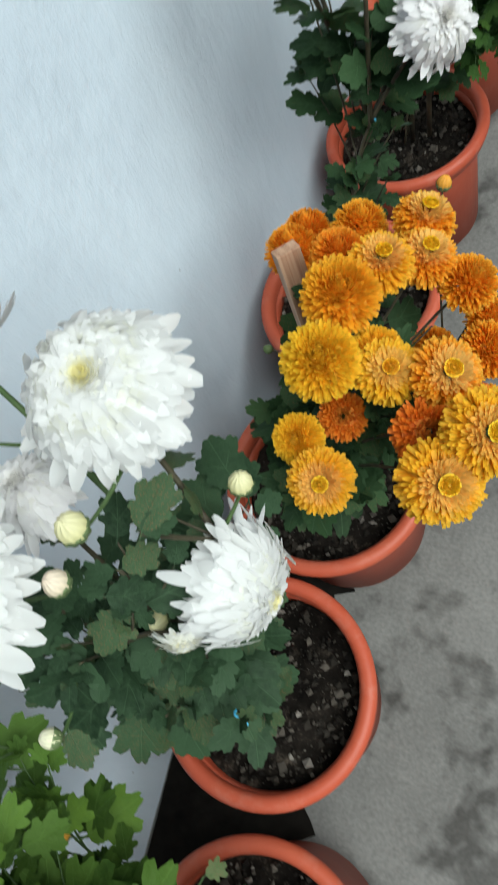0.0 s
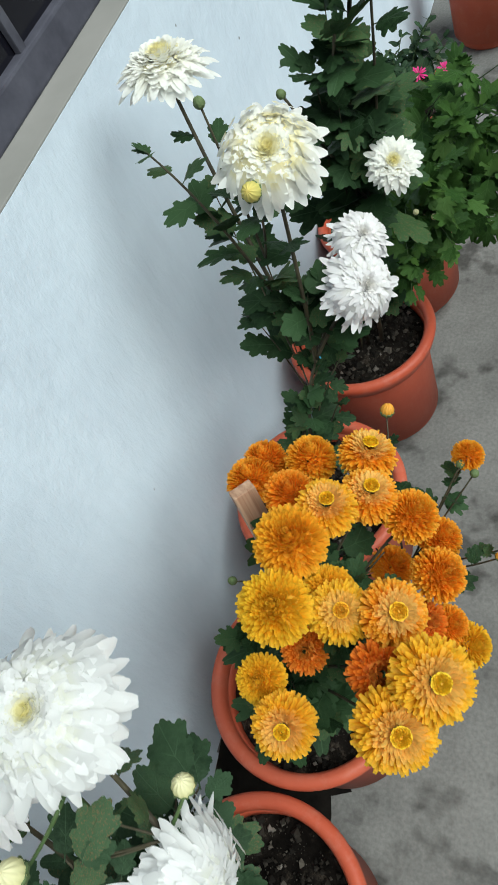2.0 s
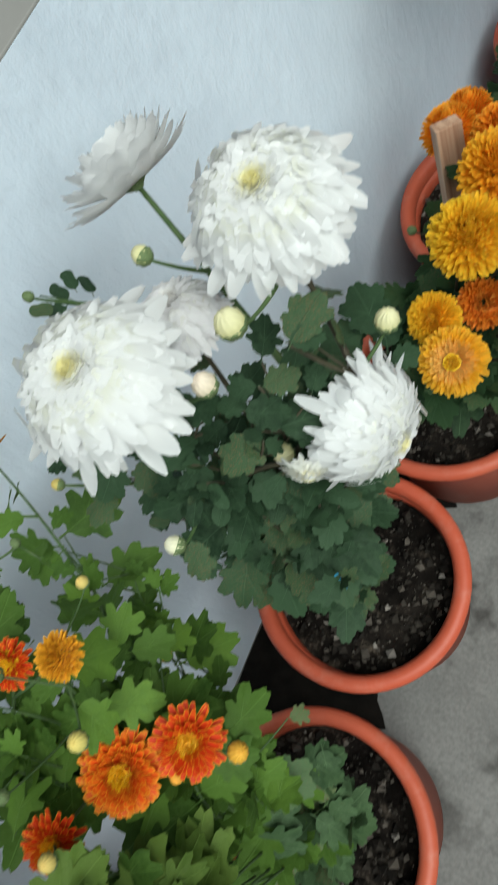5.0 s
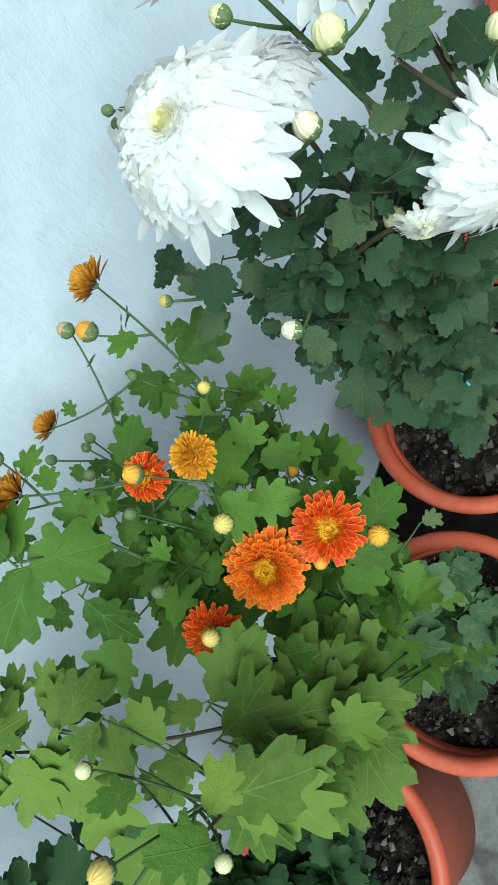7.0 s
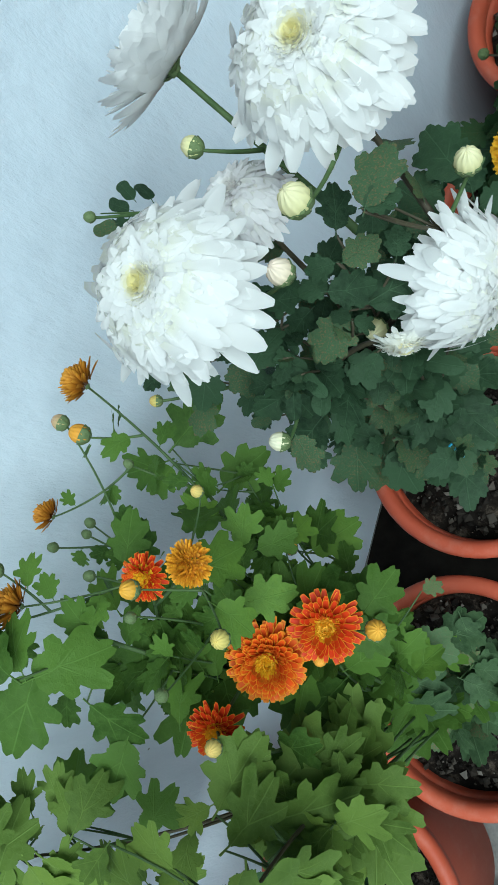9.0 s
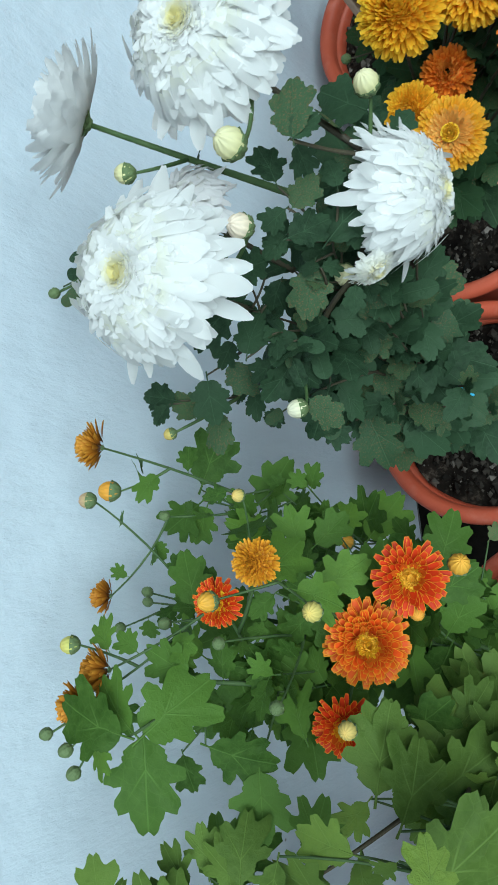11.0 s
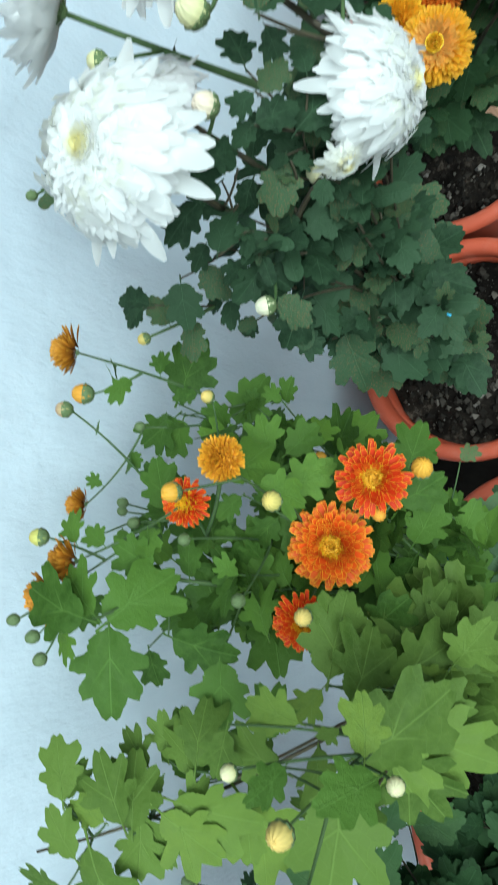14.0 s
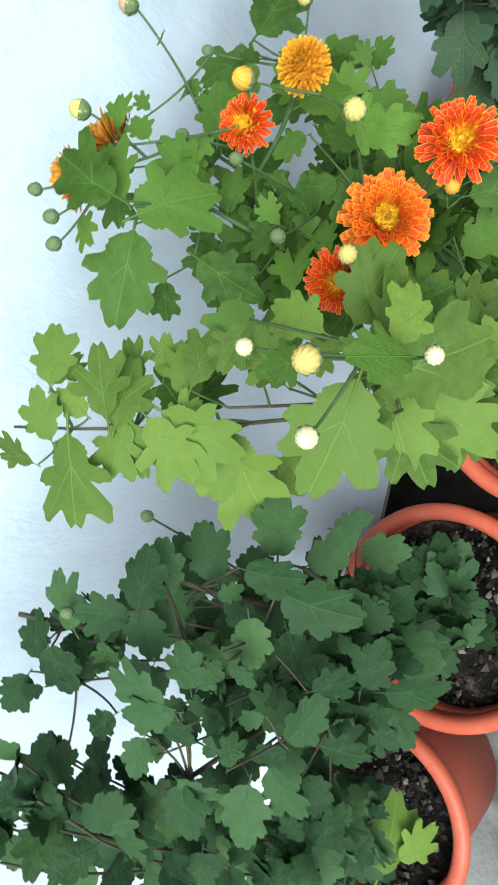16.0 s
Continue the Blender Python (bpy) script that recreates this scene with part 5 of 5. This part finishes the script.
# ---- the orange chrysanthemum ----
orange = Plant(0.212, 0.412, "terracotta plastic pot crowded with orange and amber pompon chrysanthemums", 15, DEEP_LEAVES, STEM_DARK, 0.055)


orange.viewward = Vector((0.30, -0.25, 0.92)).normalized()


def outward(p):
    d = Vector(p) - Vector((0.29, 0.44, 0.36))
    return d.normalized() + Vector((0.30, -0.15, 0.75))


blooms(orange, [
    ("orange0", 0.195, 0.569, 0.515, 0.060), ("orange1", 0.200, 0.602, 0.503, 0.056), ("orange2", 0.272, 0.596, 0.530, 0.058),
    ("eyed0", 0.343, 0.599, 0.543, 0.063), ("orange0", 0.280, 0.525, 0.575, 0.054), ("eyedamber1", 0.334, 0.503, 0.599, 0.060),
    ("eyed1", 0.362, 0.538, 0.565, 0.060), ("orange1", 0.404, 0.532, 0.540, 0.056), ("orange2", 0.368, 0.518, 0.430, 0.050),
    ("orange0", 0.418, 0.552, 0.445, 0.050), ("orange1", 0.434, 0.490, 0.495, 0.056), ("orange2", 0.440, 0.456, 0.433, 0.045),
    ("amber0", 0.463, 0.445, 0.410, 0.048),
], outward, leaves=3, start=0.3, thick=0.0022)
blooms(orange, [
    ("eyedamber0", 0.363, 0.410, 0.571, 0.060), ("eyed2", 0.413, 0.418, 0.571, 0.063), ("amber0", 0.312, 0.458, 0.615, 0.071),
    ("amber1", 0.312, 0.393, 0.608, 0.069), ("amber2", 0.345, 0.430, 0.560, 0.054), ("rust", 0.318, 0.380, 0.515, 0.048),
    ("amber2", 0.294, 0.337, 0.548, 0.048), ("eyedamber1", 0.331, 0.301, 0.554, 0.060), ("eyedamber2", 0.436, 0.318, 0.579, 0.072),
    ("eyedamber2", 0.462, 0.361, 0.596, 0.071), ("rust", 0.408, 0.366, 0.555, 0.060), ("rust", 0.420, 0.450, 0.455, 0.048),
], outward, leaves=3, start=0.3, thick=0.0022)
blooms(orange, [
    ("orange0", 0.435, 0.628, 0.494, 0.035, (0.3, 0.2, 0.8)), ("orange1", 0.500, 0.545, 0.455, 0.039, (0.7, 0.1, 0.5)),
    ("bud_green", 0.425, 0.612, 0.485, 0.0090, (0.3, 0.3, 0.8)), ("bud_green", 0.440, 0.605, 0.480, 0.0090, (0.4, 0.2, 0.8)), ("bud_gold", 0.325, 0.690, 0.460, 0.0163, (0.2, 0.3, 0.8)),
    ("bud_green", 0.215, 0.440, 0.500, 0.0090, (-0.5, -0.2, 0.8)), ("bud_gold", 0.475, 0.520, 0.470, 0.0089, (0.4, 0.2, 0.8)),
], foot=(0.36, 0.53, 0.36), leaves=3, start=0.45, thick=0.0014, lsize=0.55)
orange.bush((0.340, 0.460, 0.480), (0.075, 0.075, 0.030), 16, 6, 0.85, start=0.45)
orange.bush((0.240, 0.400, 0.430), (0.035, 0.055, 0.040), 8, 6, 0.95, start=0.4)
orange.bush((0.300, 0.340, 0.430), (0.055, 0.040, 0.035), 9, 6, 1.1, start=0.4)
orange.bush((0.300, 0.480, 0.400), (0.090, 0.080, 0.060), 6, 6, 1.0, start=0.3)
stake_top, stake_foot = orange.local((0.222, 0.522, 0.556)), orange.local((0.262, 0.425, 0.17))
m = aim(stake_foot, stake_top - stake_foot, 0.5)
part("stake", from_bm("stake", block((-0.013, -0.008, 0), (0.013, 0.008, (stake_top - stake_foot).length), 0.0012), STAKE), orange.ob, m, "sawn wooden stake")
grow(orange)

# ---- the tall white chrysanthemum ----
tall = Plant(0.158, 0.697, "terracotta plastic pot of tall white chrysanthemums with dark lobed leaves", 16, DEEP_LEAVES, STEM_DARK, 0.050, radius=0.139)
TRUNK = (0.235, 0.735, 0.50)
tall.viewward = Vector((0.35, -0.68, 0.64)).normalized()
tall.stem(TRUNK, None, 0.6, 0.0042, 7, 0.25, 1.0, 0.8)
blooms(tall, [
    ("open_white", 0.277, 0.739, 0.800, 0.096, (0.28, -0.42, 0.86)),
    ("ivory", 0.137, 0.855, 0.838, 0.094, (0.16, 0.06, 1.0)),
    ("faded", 0.311, 0.800, 0.636, 0.068, (0.5, -0.25, 0.8)),
    ("faded", 0.321, 0.746, 0.616, 0.086, (0.65, -0.4, 0.6)),
], foot=TRUNK, leaves=6, start=0.1, thick=0.0030, lsize=0.95)
blooms(tall, [("bud_yellow", 0.268, 0.701, 0.788, 0.0178, (0.1, -0.6, 0.6)), ("bud_green", 0.215, 0.765, 0.838, 0.0104, (0.0, 0.0, 1.0))], foot=(0.22, 0.75, 0.66), leaves=4, start=0.2, thick=0.0018, lsize=0.7)
tall.bush((0.150, 0.800, 0.700), (0.050, 0.045, 0.060), 3, 6, 0.9, foot=TRUNK, start=0.3)
tall.stem((0.125, 0.775, 0.790), (0.20, 0.76, 0.60), 0.4, 0.0022, 7, 0.2, 1.0, 0.95)
tall.bush((0.165, 0.800, 0.540), (0.030, 0.035, 0.050), 2, 5, 0.9, foot=(0.21, 0.72, 0.42), start=0.4)
tall.bush((0.245, 0.775, 0.610), (0.030, 0.035, 0.060), 2, 6, 0.9, foot=TRUNK, start=0.3)
tall.bush((0.240, 0.730, 0.430), (0.050, 0.040, 0.060), 5, 6, 0.85, start=0.35)
tie(tall, (0.232, 0.740, 0.500), 0.010, (0.5, -0.5, 0.3))
grow(tall)

# ---- the pots beyond ----
dark = Plant(0.155, 1.018, "terracotta plastic pot with a tall dark-leaved white chrysanthemum", 17, DEEP_LEAVES, STEM_DARK, 0.064, radius=0.131)
dark.viewward = Vector((0.35, -0.68, 0.64)).normalized()
dark.stem((0.330, 0.945, 0.880), (0.20, 1.0, 0.20), 0.5, 0.0046, 16, 0.3, 1.0, 1.0)
dark.stem((0.300, 0.900, 0.800), None, 0.5, 0.0040, 14, 0.3, 1.0, 1.0)
dark.bush((0.285, 0.925, 0.720), (0.040, 0.050, 0.120), 8, 8, 0.95, foot=(0.25, 0.97, 0.45), start=0.25)
dark.bush((0.250, 0.980, 0.420), (0.050, 0.050, 0.100), 4, 6, 0.9, start=0.4)
blooms(dark, [("ivory", 0.333, 0.885, 0.660, 0.058, (0.3, -0.5, 0.8)), ("side_white", 0.330, 0.960, 0.850, 0.070, (-0.1, 0.5, 0.8)), ("bud_green", 0.235, 0.88, 0.76, 0.0096, (-0.4, 0.0, 0.9))], foot=(0.27, 0.96, 0.52), leaves=5, start=0.1, thick=0.0024)
grow(dark)

green = Plant(0.14, 1.33, "terracotta plastic pot with a bright green leafy chrysanthemum", 18, MID_LEAVES, STEM_GREEN, 0.057)
green.bush((0.340, 1.010, 0.500), (0.050, 0.070, 0.100), 12, 8, 0.95, start=0.4, foot=(0.22, 1.22, 0.26))
green.bush((0.290, 1.000, 0.400), (0.050, 0.060, 0.050), 6, 7, 0.9, start=0.4, foot=(0.22, 1.22, 0.26))
green.bush((0.390, 1.130, 0.520), (0.080, 0.090, 0.110), 14, 8, 1.0, start=0.4, foot=(0.20, 1.30, 0.22))
green.bush((0.450, 1.060, 0.440), (0.050, 0.090, 0.070), 8, 7, 0.95, start=0.45, foot=(0.24, 1.25, 0.24))
blooms(green, [("bud_cream", 0.330, 1.0, 0.47, 0.0090, (0.3, -0.2, 0.9)), ("bud_cream", 0.310, 0.99, 0.49, 0.0081, (0.3, -0.2, 0.9))], foot=(0.28, 1.1, 0.40), leaves=3, start=0.2, thick=0.0014, lsize=0.5)
grow(green)

far = Plant(0.115, 1.66, "terracotta plastic pot with small green leaves and pink flowers", 19, SMALL_GREY, STEM_GREEN, 0.035, radius=0.11, group="pots of pink flowers", name="potted_flowers")
far.bush((0.190, 1.620, 0.320), (0.110, 0.130, 0.060), 22, 8, 1.0, start=0.4)
bloom_kind("pink", petals_mesh("petals", daisy(PINK, 99, 16, 20), PINK))
blooms(far, [("pink", 0.20, 1.50, 0.36, 0.036, (0.1, -0.5, 0.8)), ("pink", 0.235, 1.55, 0.33, 0.034, (0.2, -0.4, 0.8)), ("pink", 0.185, 1.48, 0.31, 0.032, (0.1, -0.6, 0.7))], leaves=2, start=0.5, thick=0.0015)
grow(far)

farther = Plant(0.20, 2.28, "terracotta plastic pot with sparse greenery and pink flowers", 20, SMALL_GREY, STEM_GREEN, 0.035, radius=0.125, group="pots of pink flowers", name="potted_flowers")
farther.bush((0.240, 2.20, 0.300), (0.090, 0.090, 0.050), 10, 8, 1.0, start=0.4)
farther.bush((0.330, 2.10, 0.280), (0.090, 0.120, 0.060), 10, 8, 1.0, start=0.4)
blooms(farther, [("pink", 0.31, 1.80, 0.32, 0.040, (0.1, -0.5, 0.8))], leaves=2, start=0.5, thick=0.0015)
grow(farther)
